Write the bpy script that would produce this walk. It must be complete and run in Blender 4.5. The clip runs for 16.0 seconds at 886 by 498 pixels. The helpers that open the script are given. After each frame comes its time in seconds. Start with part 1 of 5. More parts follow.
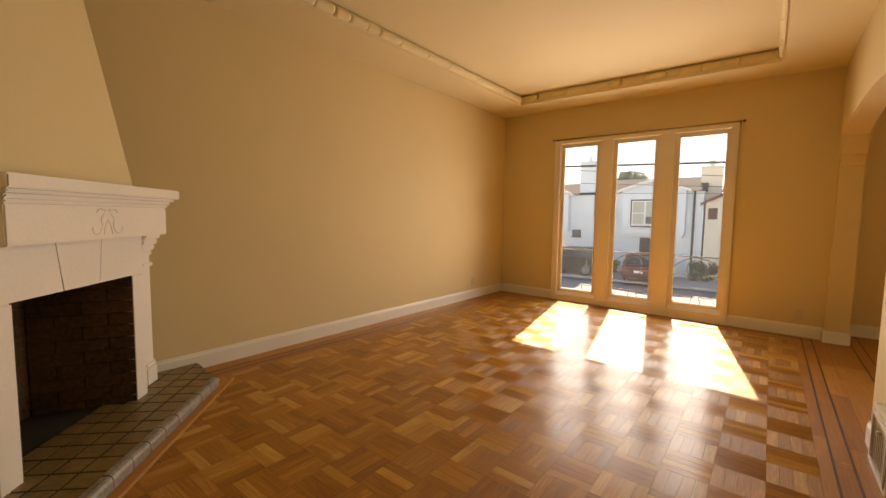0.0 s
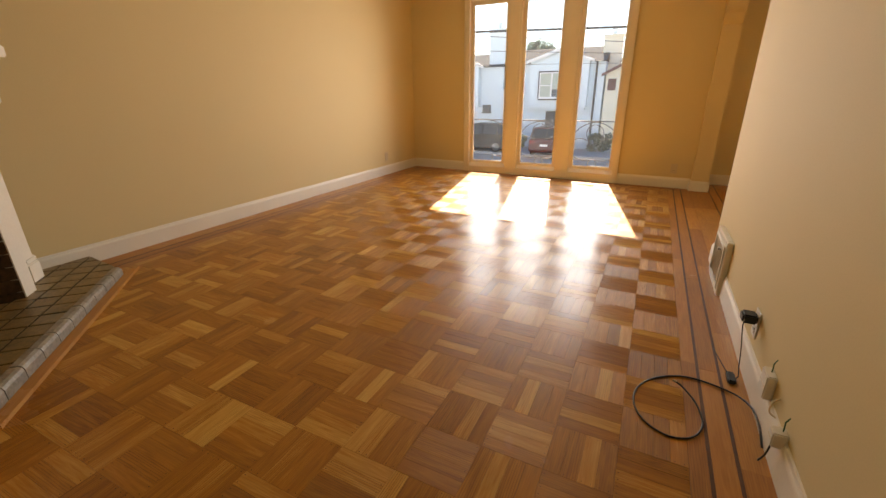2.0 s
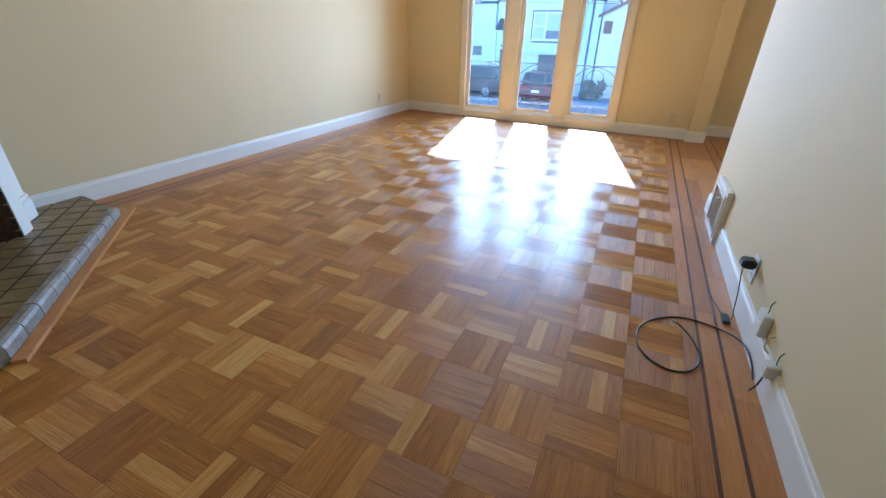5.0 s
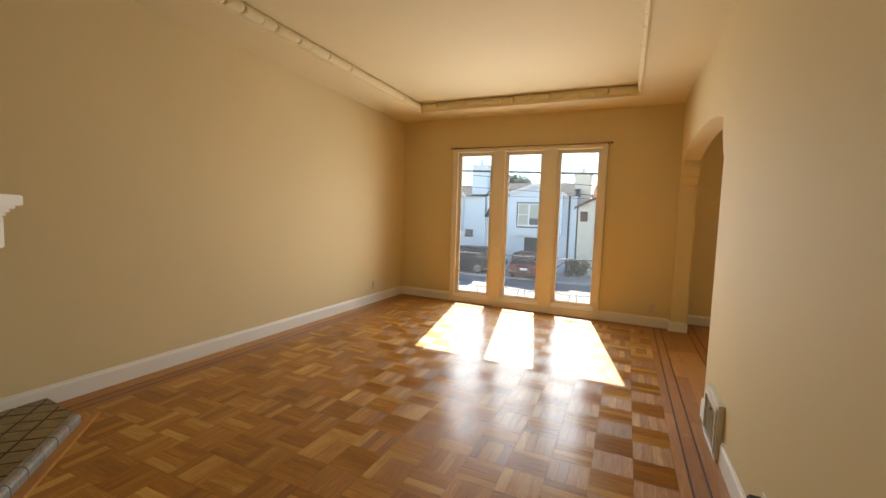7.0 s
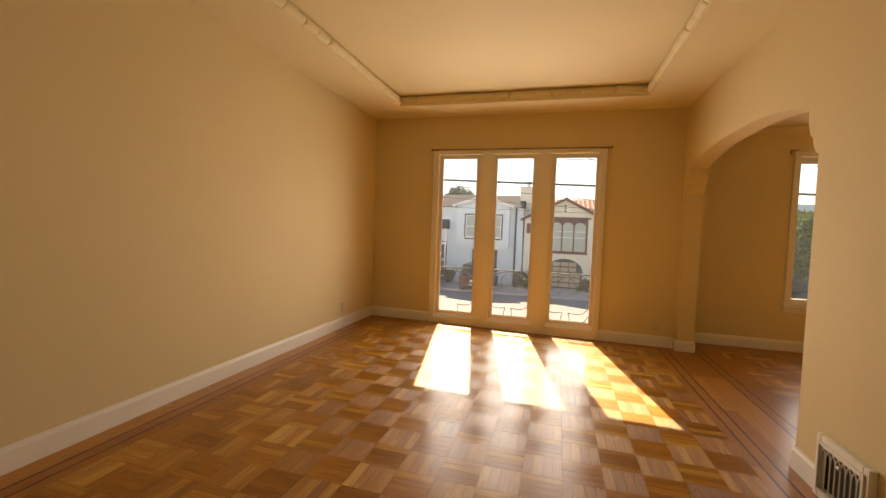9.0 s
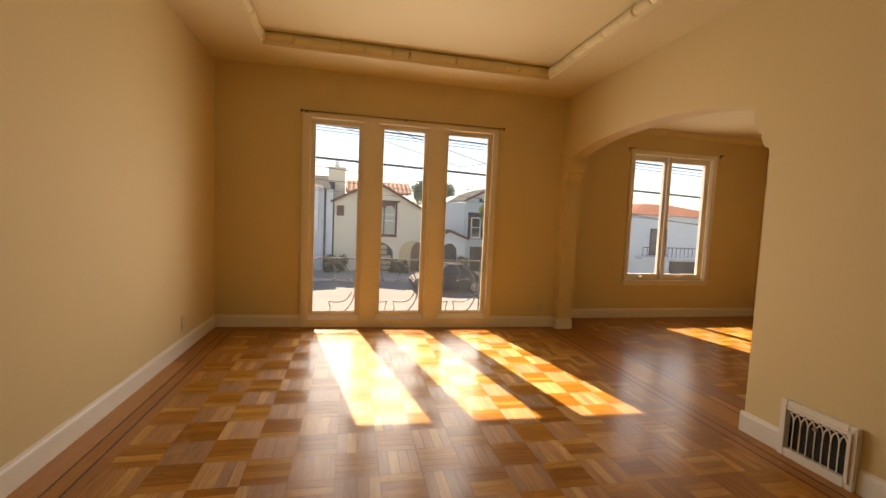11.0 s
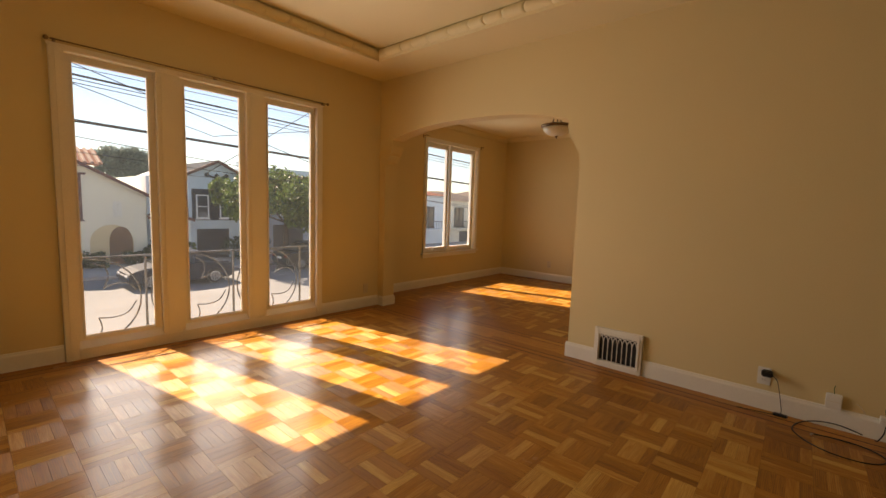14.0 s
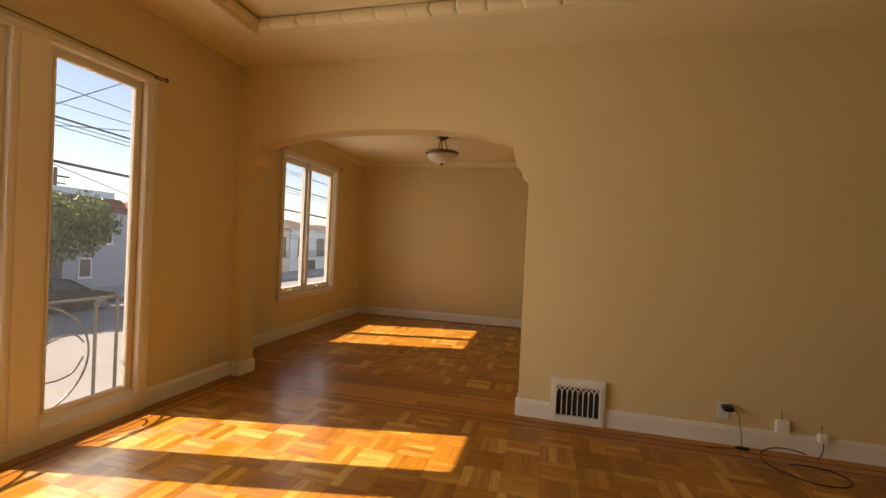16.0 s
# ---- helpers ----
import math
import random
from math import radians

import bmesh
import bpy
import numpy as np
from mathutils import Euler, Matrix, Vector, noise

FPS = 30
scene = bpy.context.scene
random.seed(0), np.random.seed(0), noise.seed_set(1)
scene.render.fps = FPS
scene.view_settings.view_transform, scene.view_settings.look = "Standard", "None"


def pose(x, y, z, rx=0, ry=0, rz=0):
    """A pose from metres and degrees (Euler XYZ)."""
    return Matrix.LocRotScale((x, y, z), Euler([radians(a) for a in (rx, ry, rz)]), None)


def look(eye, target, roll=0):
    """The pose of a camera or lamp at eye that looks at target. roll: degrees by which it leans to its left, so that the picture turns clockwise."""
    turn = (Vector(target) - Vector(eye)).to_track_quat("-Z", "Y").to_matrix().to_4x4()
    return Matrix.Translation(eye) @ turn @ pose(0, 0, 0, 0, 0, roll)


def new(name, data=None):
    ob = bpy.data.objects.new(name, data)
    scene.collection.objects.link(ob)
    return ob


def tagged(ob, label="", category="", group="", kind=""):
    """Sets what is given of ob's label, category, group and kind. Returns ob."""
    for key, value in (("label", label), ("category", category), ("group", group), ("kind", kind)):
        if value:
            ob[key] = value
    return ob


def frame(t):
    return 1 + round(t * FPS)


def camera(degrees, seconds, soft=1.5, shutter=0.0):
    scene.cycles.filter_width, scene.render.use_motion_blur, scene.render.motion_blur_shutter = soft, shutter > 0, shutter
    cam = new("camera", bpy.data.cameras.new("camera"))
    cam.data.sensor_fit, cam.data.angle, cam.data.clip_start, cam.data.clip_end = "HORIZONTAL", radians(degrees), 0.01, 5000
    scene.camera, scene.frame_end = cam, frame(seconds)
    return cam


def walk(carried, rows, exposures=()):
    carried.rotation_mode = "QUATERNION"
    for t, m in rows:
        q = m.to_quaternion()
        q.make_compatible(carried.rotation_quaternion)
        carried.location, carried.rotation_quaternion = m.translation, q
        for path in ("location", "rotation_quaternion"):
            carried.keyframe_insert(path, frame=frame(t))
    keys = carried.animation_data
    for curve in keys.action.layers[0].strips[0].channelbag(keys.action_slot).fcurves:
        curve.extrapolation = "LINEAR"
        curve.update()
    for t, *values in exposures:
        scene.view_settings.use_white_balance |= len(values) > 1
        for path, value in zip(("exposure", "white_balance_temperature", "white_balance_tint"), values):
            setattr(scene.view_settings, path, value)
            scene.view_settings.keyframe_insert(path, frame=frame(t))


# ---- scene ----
cam = camera(93.7, 16.0)
PATH = [
    (0, (0.876, 0.407, 1.222), (-0.356, 1.975, 1.064), 0.8),
    (0.5, (0.876, 0.413, 1.218), (-0.339, 1.989, 1.017), 1.0),
    (1, (0.879, 0.408, 1.208), (-0.276, 2.014, 0.914), 0.8),
    (1.5, (0.896, 0.4, 1.169), (-0.126, 2.052, 0.695), 0.0),
    (2, (0.884, 0.359, 1.107), (0.055, 2.041, 0.41), -0.6),
    (2.5, (0.851, 0.259, 1.072), (0.191, 1.918, 0.172), -0.6),
    (3, (0.832, 0.187, 1.045), (0.28, 1.79, -0.017), -0.0),
    (5.5, (0.776, 0.32, 1.139), (-0.002, 1.991, 0.363), 1.5),
    (6, (0.782, 0.346, 1.222), (-0.033, 2.099, 0.708), 1.7),
    (6.5, (0.807, 0.331, 1.284), (-0.01, 2.134, 0.998), 1.8),
    (7, (0.822, 0.344, 1.315), (0.019, 2.17, 1.157), 1.8),
    (7.5, (0.75, 0.42, 1.324), (-0.042, 2.253, 1.214), 1.6),
    (8, (0.526, 0.559, 1.293), (-0.254, 2.398, 1.19), 1.2),
    (8.5, (0.28, 0.678, 1.272), (-0.485, 2.523, 1.161), 1.1),
    (9, (0.024, 0.848, 1.275), (-0.506, 2.774, 1.182), 2.1),
    (9.5, (-0.246, 0.918, 1.274), (-0.441, 2.905, 1.154), 2.4),
    (12, (-1.6, 1.988, 1.24), (-0.686, 3.756, 1.046), 1.9),
    (12.5, (-1.819, 2.081, 1.268), (-0.595, 3.65, 1.076), 1.0),
    (13, (-1.981, 2.072, 1.28), (-0.596, 3.5, 1.074), 0.1),
    (13.5, (-2.038, 2.091, 1.278), (-0.595, 3.458, 1.058), 1.0),
    (14, (-2.043, 2.138, 1.263), (-0.535, 3.436, 1.062), 1.9),
    (14.5, (-2.0, 2.356, 1.254), (-0.385, 3.525, 1.092), 2.6),
    (15, (-1.943, 2.613, 1.253), (-0.214, 3.613, 1.136), 3.0),
    (15.5, (-1.911, 3.039, 1.258), (-0.086, 3.855, 1.192), 3.2),
    (16, (-1.795, 3.469, 1.251), (0.15, 3.938, 1.23), 2.7),
]
EXPOSURES = [
    (0.0, 1.96, 10400, 21), (1.5, 2.06, 10200, 22), (2.0, 2.22, 8600, 17), (2.5, 2.42, 6600, 11), (3.2, 2.72, 5400, 6), (5.3, 2.82, 4350, 3),
    (6.0, 2.53, 4450, 1), (6.5, 2.26, 5400, 3), (7.0, 2.08, 7300, 9), (8.0, 1.87, 10400, 19), (9.7, 1.67, 10400, 20), (12.0, 1.46, 9300, 19), (16.0, 1.35, 9100, 21),
]
walk(cam, [(t, look(eye, target, roll)) for t, eye, target, roll in PATH], EXPOSURES)

# ---------------------------------------------------------------- sky, sun
SUN_WAY = Vector((0.452, -2.27, -2.165))  # the way that the sunlight travels
world = bpy.data.worlds.new("world")
scene.world = world
world.use_nodes = True
sky = world.node_tree.nodes.new("ShaderNodeTexSky")
sky.sky_type, sky.sun_disc = "NISHITA", False
sky.sun_elevation, sky.sun_rotation = radians(43.5), radians(-11)
sky.air_density, sky.dust_density, sky.ozone_density = 1.0, 0.0, 4.0
world.node_tree.links.new(sky.outputs[0], world.node_tree.nodes["Background"].inputs[0])
world.node_tree.nodes["Background"].inputs[1].default_value = 0.08
sun = new("sun", bpy.data.lights.new("sun", "SUN"))
sun.data.energy, sun.data.angle, sun.data.color = 4.7, radians(0.53), (1.0, 0.96, 0.90)
sun.matrix_world = Matrix.Translation((-3, 20, 20)) @ SUN_WAY.to_track_quat("-Z", "Y").to_matrix().to_4x4()

# daylight of the sky in each window opening
for x, y, z, w, t, watts in ((-1.25, 6.118, 1.2, 0.44, 2.0, 4.2), (-0.535, 6.118, 1.2, 0.44, 2.0, 4.2), (0.198, 6.118, 1.2, 0.44, 2.0, 4.2), (2.955, 6.535, 1.38, 0.46, 1.5, 1.6), (3.59, 6.535, 1.38, 0.54, 1.5, 1.8)):
    day = new("window_daylight", bpy.data.lights.new("window_daylight", "AREA"))
    day.data.shape, day.data.size, day.data.size_y, day.data.spread = "RECTANGLE", w, t, radians(135)
    day.data.energy, day.data.color = watts, (0.80, 0.90, 1.0)
    day.matrix_world = pose(x, y, z, -90, 0, 0)


# ---------------------------------------------------------------- helpers
def box(bm, x0, x1, y0, y1, z0, z1, bevel=0.0):
    """A box between two corners, with its edges rounded by bevel."""
    made = bmesh.ops.create_cube(bm, size=1)["verts"]
    for v in made:
        v.co = ((x0 + x1) / 2 + v.co.x * (x1 - x0), (y0 + y1) / 2 + v.co.y * (y1 - y0), (z0 + z1) / 2 + v.co.z * (z1 - z0))
    if bevel:
        edges = list({e for v in made for e in v.link_edges})
        bmesh.ops.bevel(bm, geom=edges, offset=bevel, segments=2, affect="EDGES", clamp_overlap=True)
    return bm


def boxes(*spans, bevel=0.0):
    bm = bmesh.new()
    for s in spans:
        box(bm, *s, bevel=bevel)
    return bm


def prism(bm, outline, low, high, axis="z"):
    """A flat outline (anticlockwise pairs) pushed from low to high along an axis."""
    def at(p, h):
        return {"z": (p[0], p[1], h), "y": (p[0], h, p[1]), "x": (h, p[0], p[1])}[axis]
    a = [bm.verts.new(at(p, low)) for p in outline]
    b = [bm.verts.new(at(p, high)) for p in outline]
    n = len(outline)
    bm.faces.new(a[::-1]), bm.faces.new(b)
    for i in range(n):
        bm.faces.new((a[i], a[(i + 1) % n], b[(i + 1) % n], b[i]))
    return bm


def lathe(bm, profile, centre, segments=32, caps=True):
    """A profile of (radius, height) turned about an upright axis."""
    rings = []
    for r, h in profile:
        rings.append([bm.verts.new((centre[0] + r * math.cos(a), centre[1] + r * math.sin(a), centre[2] + h)) for a in [2 * math.pi * k / segments for k in range(segments)]])
    for a, b in zip(rings, rings[1:]):
        for k in range(segments):
            bm.faces.new((a[k], a[(k + 1) % segments], b[(k + 1) % segments], b[k]))
    if caps:
        bm.faces.new(rings[0][::-1]), bm.faces.new(rings[-1])
    return bm


def tube(bm, path, radius, sides=8):
    """A round bar along a path of points."""
    pts = [Vector(p) for p in path]
    rings = []
    for i, p in enumerate(pts):
        way = (pts[min(i + 1, len(pts) - 1)] - pts[max(i - 1, 0)]).normalized()
        side = way.cross(Vector((0, 0, 1)))
        side = (side if side.length > 1e-3 else Vector((1, 0, 0))).normalized()
        up = side.cross(way)
        rings.append([bm.verts.new(p + radius * (math.cos(a) * side + math.sin(a) * up)) for a in [2 * math.pi * k / sides for k in range(sides)]])
    for a, b in zip(rings, rings[1:]):
        for k in range(sides):
            bm.faces.new((a[k], a[(k + 1) % sides], b[(k + 1) % sides], b[k]))
    bm.faces.new(rings[0][::-1]), bm.faces.new(rings[-1])
    return bm


def smooth_path(points, steps=8):
    """A soft curve through points."""
    p = [Vector(points[0])] + [Vector(q) for q in points] + [Vector(points[-1])]
    out = []
    for i in range(1, len(p) - 2):
        for k in range(steps):
            t = k / steps
            out.append(0.5 * (2 * p[i] + (p[i + 1] - p[i - 1]) * t + (2 * p[i - 1] - 5 * p[i] + 4 * p[i + 1] - p[i + 2]) * t * t + (3 * p[i] - p[i - 1] - 3 * p[i + 1] + p[i + 2]) * t ** 3))
    return out + [p[-2]]


def part(name, bm, material, parent=None, label="", soft=False):
    """Links a bmesh as ONE mesh object, under a thing or a part."""
    bmesh.ops.recalc_face_normals(bm, faces=bm.faces)
    data = bpy.data.meshes.new(name)
    bm.to_mesh(data)
    bm.free()
    data.materials.append(material)
    if soft:
        for f in data.polygons:
            f.use_smooth = True
    ob = new(name, data)
    if parent is not None:
        ob.parent = parent
        ob.matrix_parent_inverse = parent.matrix_world.inverted()
    if label:
        ob["label"] = label
    return ob


def thing(name, at=(0, 0, 0), label="", category="", group="", kind=""):
    ob = new(name)
    ob.empty_display_size = 0.1
    ob.matrix_world = at if isinstance(at, Matrix) else Matrix.Translation(at)
    ob.matrix_basis = ob.matrix_world
    return tagged(ob, label, category, group, kind)


def structure(name, bm, material, label, category):
    return tagged(part(name, bm, material), label, category, kind="structure")


# ---------------------------------------------------------------- materials
def shader(name):
    m = bpy.data.materials.new(name)
    m.use_nodes = True
    nodes, links = m.node_tree.nodes, m.node_tree.links
    return m, nodes, links, nodes["Principled BSDF"]


def surface(name, colour, rough=0.6, patch=1.5, grain=90.0, vary=0.10, bump=0.15, metallic=0.0, specular=0.5, dirt=None, coat=0.0):
    """Painted, plastered, stone or metal surface: broad patches, fine grain and a fine relief, at real size."""
    m, nodes, links, p = shader(name)
    where = nodes.new("ShaderNodeNewGeometry")
    broad, fine = nodes.new("ShaderNodeTexNoise"), nodes.new("ShaderNodeTexNoise")
    for n, s, d in ((broad, patch, 4), (fine, grain, 3)):
        n.inputs["Scale"].default_value, n.inputs["Detail"].default_value = s, d
        links.new(where.outputs["Position"], n.inputs["Vector"])
    total = nodes.new("ShaderNodeMath")
    total.operation = "ADD"
    links.new(broad.outputs["Fac"], total.inputs[0]), links.new(fine.outputs["Fac"], total.inputs[1])
    half = nodes.new("ShaderNodeMath")
    half.operation, half.inputs[1].default_value = "MULTIPLY", 0.5
    links.new(total.outputs[0], half.inputs[0])
    ramp = nodes.new("ShaderNodeValToRGB")
    ramp.color_ramp.elements[0].position, ramp.color_ramp.elements[1].position = 0.3, 0.7
    low = dirt or [c * (1 - vary) for c in colour]
    ramp.color_ramp.elements[0].color = (*low, 1)
    ramp.color_ramp.elements[1].color = (*[min(c * (1 + vary * 0.5), 1) for c in colour], 1)
    links.new(half.outputs[0], ramp.inputs[0]), links.new(ramp.outputs[0], p.inputs["Base Color"])
    b = nodes.new("ShaderNodeBump")
    b.inputs["Strength"].default_value, b.inputs["Distance"].default_value = bump, 0.004
    links.new(fine.outputs["Fac"], b.inputs["Height"]), links.new(b.outputs[0], p.inputs["Normal"])
    p.inputs["Roughness"].default_value, p.inputs["Metallic"].default_value = rough, metallic
    p.inputs["Specular IOR Level"].default_value, p.inputs["Coat Weight"].default_value = specular, coat
    return m


def timber(name, dark, mid, light, rough=0.52, coat=0.42, origin=None, nails=False):
    """Varnished oak: each piece its own tone, with grain along the piece (u of its map); pieces of one block are akin."""
    m, nodes, links, p = shader(name)

    def math_node(op, a, b=None, c=None):
        n = nodes.new("ShaderNodeMath")
        n.operation = op
        for i, v in enumerate((a, b, c)):
            if v is None:
                continue
            if isinstance(v, (int, float)):
                n.inputs[i].default_value = v
            else:
                links.new(v, n.inputs[i])
        return n.outputs[0]

    def noise(scale, detail, distortion, shift):
        stretch, add, n = nodes.new("ShaderNodeMapping"), nodes.new("ShaderNodeVectorMath"), nodes.new("ShaderNodeTexNoise")
        stretch.inputs["Scale"].default_value = scale
        links.new(uv.outputs[0], stretch.inputs[0])
        links.new(stretch.outputs[0], add.inputs[0]), links.new(shift, add.inputs[1])
        n.inputs["Scale"].default_value, n.inputs["Detail"].default_value, n.inputs["Distortion"].default_value = 1.0, detail, distortion
        links.new(add.outputs[0], n.inputs["Vector"])
        return n.outputs["Fac"], add.outputs[0]

    uv, info, geo = nodes.new("ShaderNodeUVMap"), nodes.new("ShaderNodeObjectInfo"), nodes.new("ShaderNodeNewGeometry")
    uv.uv_map = "grain"
    pick = math_node("FRACT", math_node("ADD", info.outputs["Random"], geo.outputs["Random Per Island"]))
    far = math_node("MULTIPLY", pick, 37.0)
    shift = nodes.new("ShaderNodeCombineXYZ")
    for i in range(3):
        links.new(far, shift.inputs[i])
    fine, _ = noise((7, 120, 1), 5, 1.2, shift.outputs[0])
    flame, along = noise((3.0, 26, 1), 3, 2.2, shift.outputs[0])
    # tone: part of it shared by the block, part the slat's own; few slats stand out
    own = math_node("ADD", math_node("MULTIPLY", math_node("POWER", pick, 2.2), 0.50), 0.06)
    if origin:
        place, cell, white = nodes.new("ShaderNodeMapping"), nodes.new("ShaderNodeVectorMath"), nodes.new("ShaderNodeTexWhiteNoise")
        place.inputs["Location"].default_value = (-origin[0] / 0.206, -origin[1] / 0.206, 0)
        place.inputs["Scale"].default_value = (1 / 0.206, 1 / 0.206, 0)
        cell.operation = "FLOOR"
        links.new(geo.outputs["Position"], place.inputs[0]), links.new(place.outputs[0], cell.inputs[0])
        links.new(cell.outputs[0], white.inputs["Vector"])
        own = math_node("MULTIPLY_ADD", white.outputs["Value"], 0.26, own)
    else:
        own = math_node("ADD", own, 0.13)
    grain = math_node("ADD", math_node("MULTIPLY", fine, 0.45), math_node("MULTIPLY", flame, 0.55))
    level = math_node("ADD", own, math_node("MULTIPLY_ADD", grain, 1.15, -0.46))
    tone = nodes.new("ShaderNodeValToRGB")
    e = tone.color_ramp.elements
    e[0].position, e[0].color, e[1].position, e[1].color = 0.0, (*dark, 1), 1.0, (*light, 1)
    tone.color_ramp.elements.new(0.5).color = (*mid, 1)
    links.new(level, tone.inputs[0])
    # dark growth rings, strong in some pieces
    rings = nodes.new("ShaderNodeTexWave")
    rings.bands_direction = "Y"
    rings.inputs["Scale"].default_value, rings.inputs["Distortion"].default_value = 1.6, 7.0
    rings.inputs["Detail"].default_value, rings.inputs["Detail Scale"].default_value = 2.0, 0.8
    links.new(along, rings.inputs["Vector"])
    lines = math_node("POWER", rings.outputs["Fac"], 5.0)
    strong = math_node("FRACT", math_node("MULTIPLY", pick, 13.7))
    shade = math_node("SUBTRACT", 1.0, math_node("MULTIPLY", lines, math_node("MULTIPLY", strong, 0.42)))
    if nails:
        split = nodes.new("ShaderNodeSeparateXYZ")
        links.new(uv.outputs[0], split.inputs[0])
        du = math_node("SUBTRACT", math_node("ABSOLUTE", math_node("SUBTRACT", math_node("FRACT", math_node("ADD", split.outputs[0], 0.5)), 0.5)), 0.0945)
        dv = math_node("SUBTRACT", math_node("ABSOLUTE", split.outputs[1]), 0.0135)
        away = math_node("ADD", math_node("MULTIPLY", du, du), math_node("MULTIPLY", dv, dv))
        hole = math_node("MULTIPLY", math_node("LESS_THAN", away, 0.0017 ** 2), math_node("GREATER_THAN", math_node("FRACT", math_node("MULTIPLY", pick, 5.3)), 0.45))
        shade = math_node("MULTIPLY", shade, math_node("SUBTRACT", 1.0, math_node("MULTIPLY", hole, 0.8)))
    dim = nodes.new("ShaderNodeVectorMath")
    dim.operation = "SCALE"
    links.new(tone.outputs[0], dim.inputs[0]), links.new(shade, dim.inputs["Scale"])
    links.new(dim.outputs[0], p.inputs["Base Color"])
    wear = nodes.new("ShaderNodeTexNoise")
    wear.inputs["Scale"].default_value, wear.inputs["Detail"].default_value = 2.2, 6
    links.new(geo.outputs["Position"], wear.inputs["Vector"])
    gloss = nodes.new("ShaderNodeMapRange")
    gloss.inputs["From Min"].default_value, gloss.inputs["From Max"].default_value = 0.35, 0.7
    gloss.inputs["To Min"].default_value, gloss.inputs["To Max"].default_value = 0.16, 0.28
    links.new(wear.outputs["Fac"], gloss.inputs[0]), links.new(gloss.outputs[0], p.inputs["Coat Roughness"])
    b = nodes.new("ShaderNodeBump")
    b.inputs["Strength"].default_value, b.inputs["Distance"].default_value = 0.12, 0.0015
    links.new(fine, b.inputs["Height"]), links.new(b.outputs[0], p.inputs["Normal"])
    p.inputs["Roughness"].default_value, p.inputs["Coat Weight"].default_value = rough, coat
    # the fibres shine across their length
    fibre = nodes.new("ShaderNodeTangent")
    fibre.direction_type, fibre.uv_map = "UV_MAP", "grain"
    links.new(fibre.outputs[0], p.inputs["Tangent"])
    p.inputs["Anisotropic"].default_value, p.inputs["Anisotropic Rotation"].default_value = 0.60, 0.25
    p.inputs["Specular IOR Level"].default_value = 0.48
    p.inputs["Specular Tint"].default_value = (0.96, 0.89, 0.66, 1)
    return m


def plain(name, colour, rough=0.5, metallic=0.0, coat=0.0, specular=0.5):
    m, nodes, links, p = shader(name)
    p.inputs["Base Color"].default_value, p.inputs["Roughness"].default_value = (*colour, 1), rough
    p.inputs["Metallic"].default_value, p.inputs["Coat Weight"].default_value = metallic, coat
    p.inputs["Specular IOR Level"].default_value = specular
    return m


def pane_glass(name, rough=0.0, tint=(1, 1, 1), haze=0.009):
    """Thin clear window glass, with a pale film that imitates veiling glare."""
    m, nodes, links, p = shader(name)
    clear, shine, mix, edge, fres = nodes.new("ShaderNodeBsdfTransparent"), nodes.new("ShaderNodeBsdfGlossy"), nodes.new("ShaderNodeMixShader"), nodes.new("ShaderNodeLayerWeight"), nodes.new("ShaderNodeMath")
    clear.inputs[0].default_value = (*tint, 1)
    shine.inputs["Roughness"].default_value, edge.inputs["Blend"].default_value = rough, 0.2
    fres.operation, fres.inputs[1].default_value, fres.inputs[2].default_value = "MULTIPLY_ADD", 0.12, 0.02
    links.new(edge.outputs["Facing"], fres.inputs[0])
    links.new(fres.outputs[0], mix.inputs[0]), links.new(clear.outputs[0], mix.inputs[1]), links.new(shine.outputs[0], mix.inputs[2])
    # a pale bluish film, lit by the sun, stands for glare over the view
    film, veil, worn = nodes.new("ShaderNodeBsdfTranslucent"), nodes.new("ShaderNodeMixShader"), nodes.new("ShaderNodeTexNoise")
    film.inputs[0].default_value = (0.80, 0.90, 1.0, 1)
    worn.inputs["Scale"].default_value, worn.inputs["Detail"].default_value = 3.0, 4
    spread = nodes.new("ShaderNodeMath")
    spread.operation, spread.inputs[1].default_value = "MULTIPLY", haze * 2
    links.new(worn.outputs["Fac"], spread.inputs[0]), links.new(spread.outputs[0], veil.inputs[0])
    links.new(mix.outputs[0], veil.inputs[1]), links.new(film.outputs[0], veil.inputs[2])
    links.new(veil.outputs[0], nodes["Material Output"].inputs[0])
    return m


WALL = surface("wall_paint", (0.70, 0.572, 0.325), 0.75, 0.8, 160, 0.05, 0.10)
CEILING = surface("ceiling_paint", (0.76, 0.655, 0.42), 0.8, 0.7, 140, 0.05, 0.12)
TRIM = surface("white_gloss_paint", (0.80, 0.77, 0.70), 0.35, 3, 120, 0.06, 0.06)
FRAME = surface("window_paint", (0.83, 0.77, 0.66), 0.38, 3, 110, 0.07, 0.06)
OAK_TONES = ((0.19, 0.061, 0.006), (0.42, 0.170, 0.020), (0.66, 0.390, 0.100))
OAK = timber("oak_varnished", *OAK_TONES, origin=(1.137 - 16 * 0.206, 0.957 - 3 * 0.206), nails=True)
OAK_ALCOVE = timber("oak_alcove", *OAK_TONES, origin=(1.85, 6.35 - 16 * 0.206))
OAK_EDGE = timber("oak_border", (0.24, 0.078, 0.009), (0.40, 0.152, 0.020), (0.55, 0.25, 0.045))
OAK_TRIM = timber("oak_trim", (0.36, 0.14, 0.025), (0.48, 0.21, 0.04), (0.58, 0.29, 0.07))
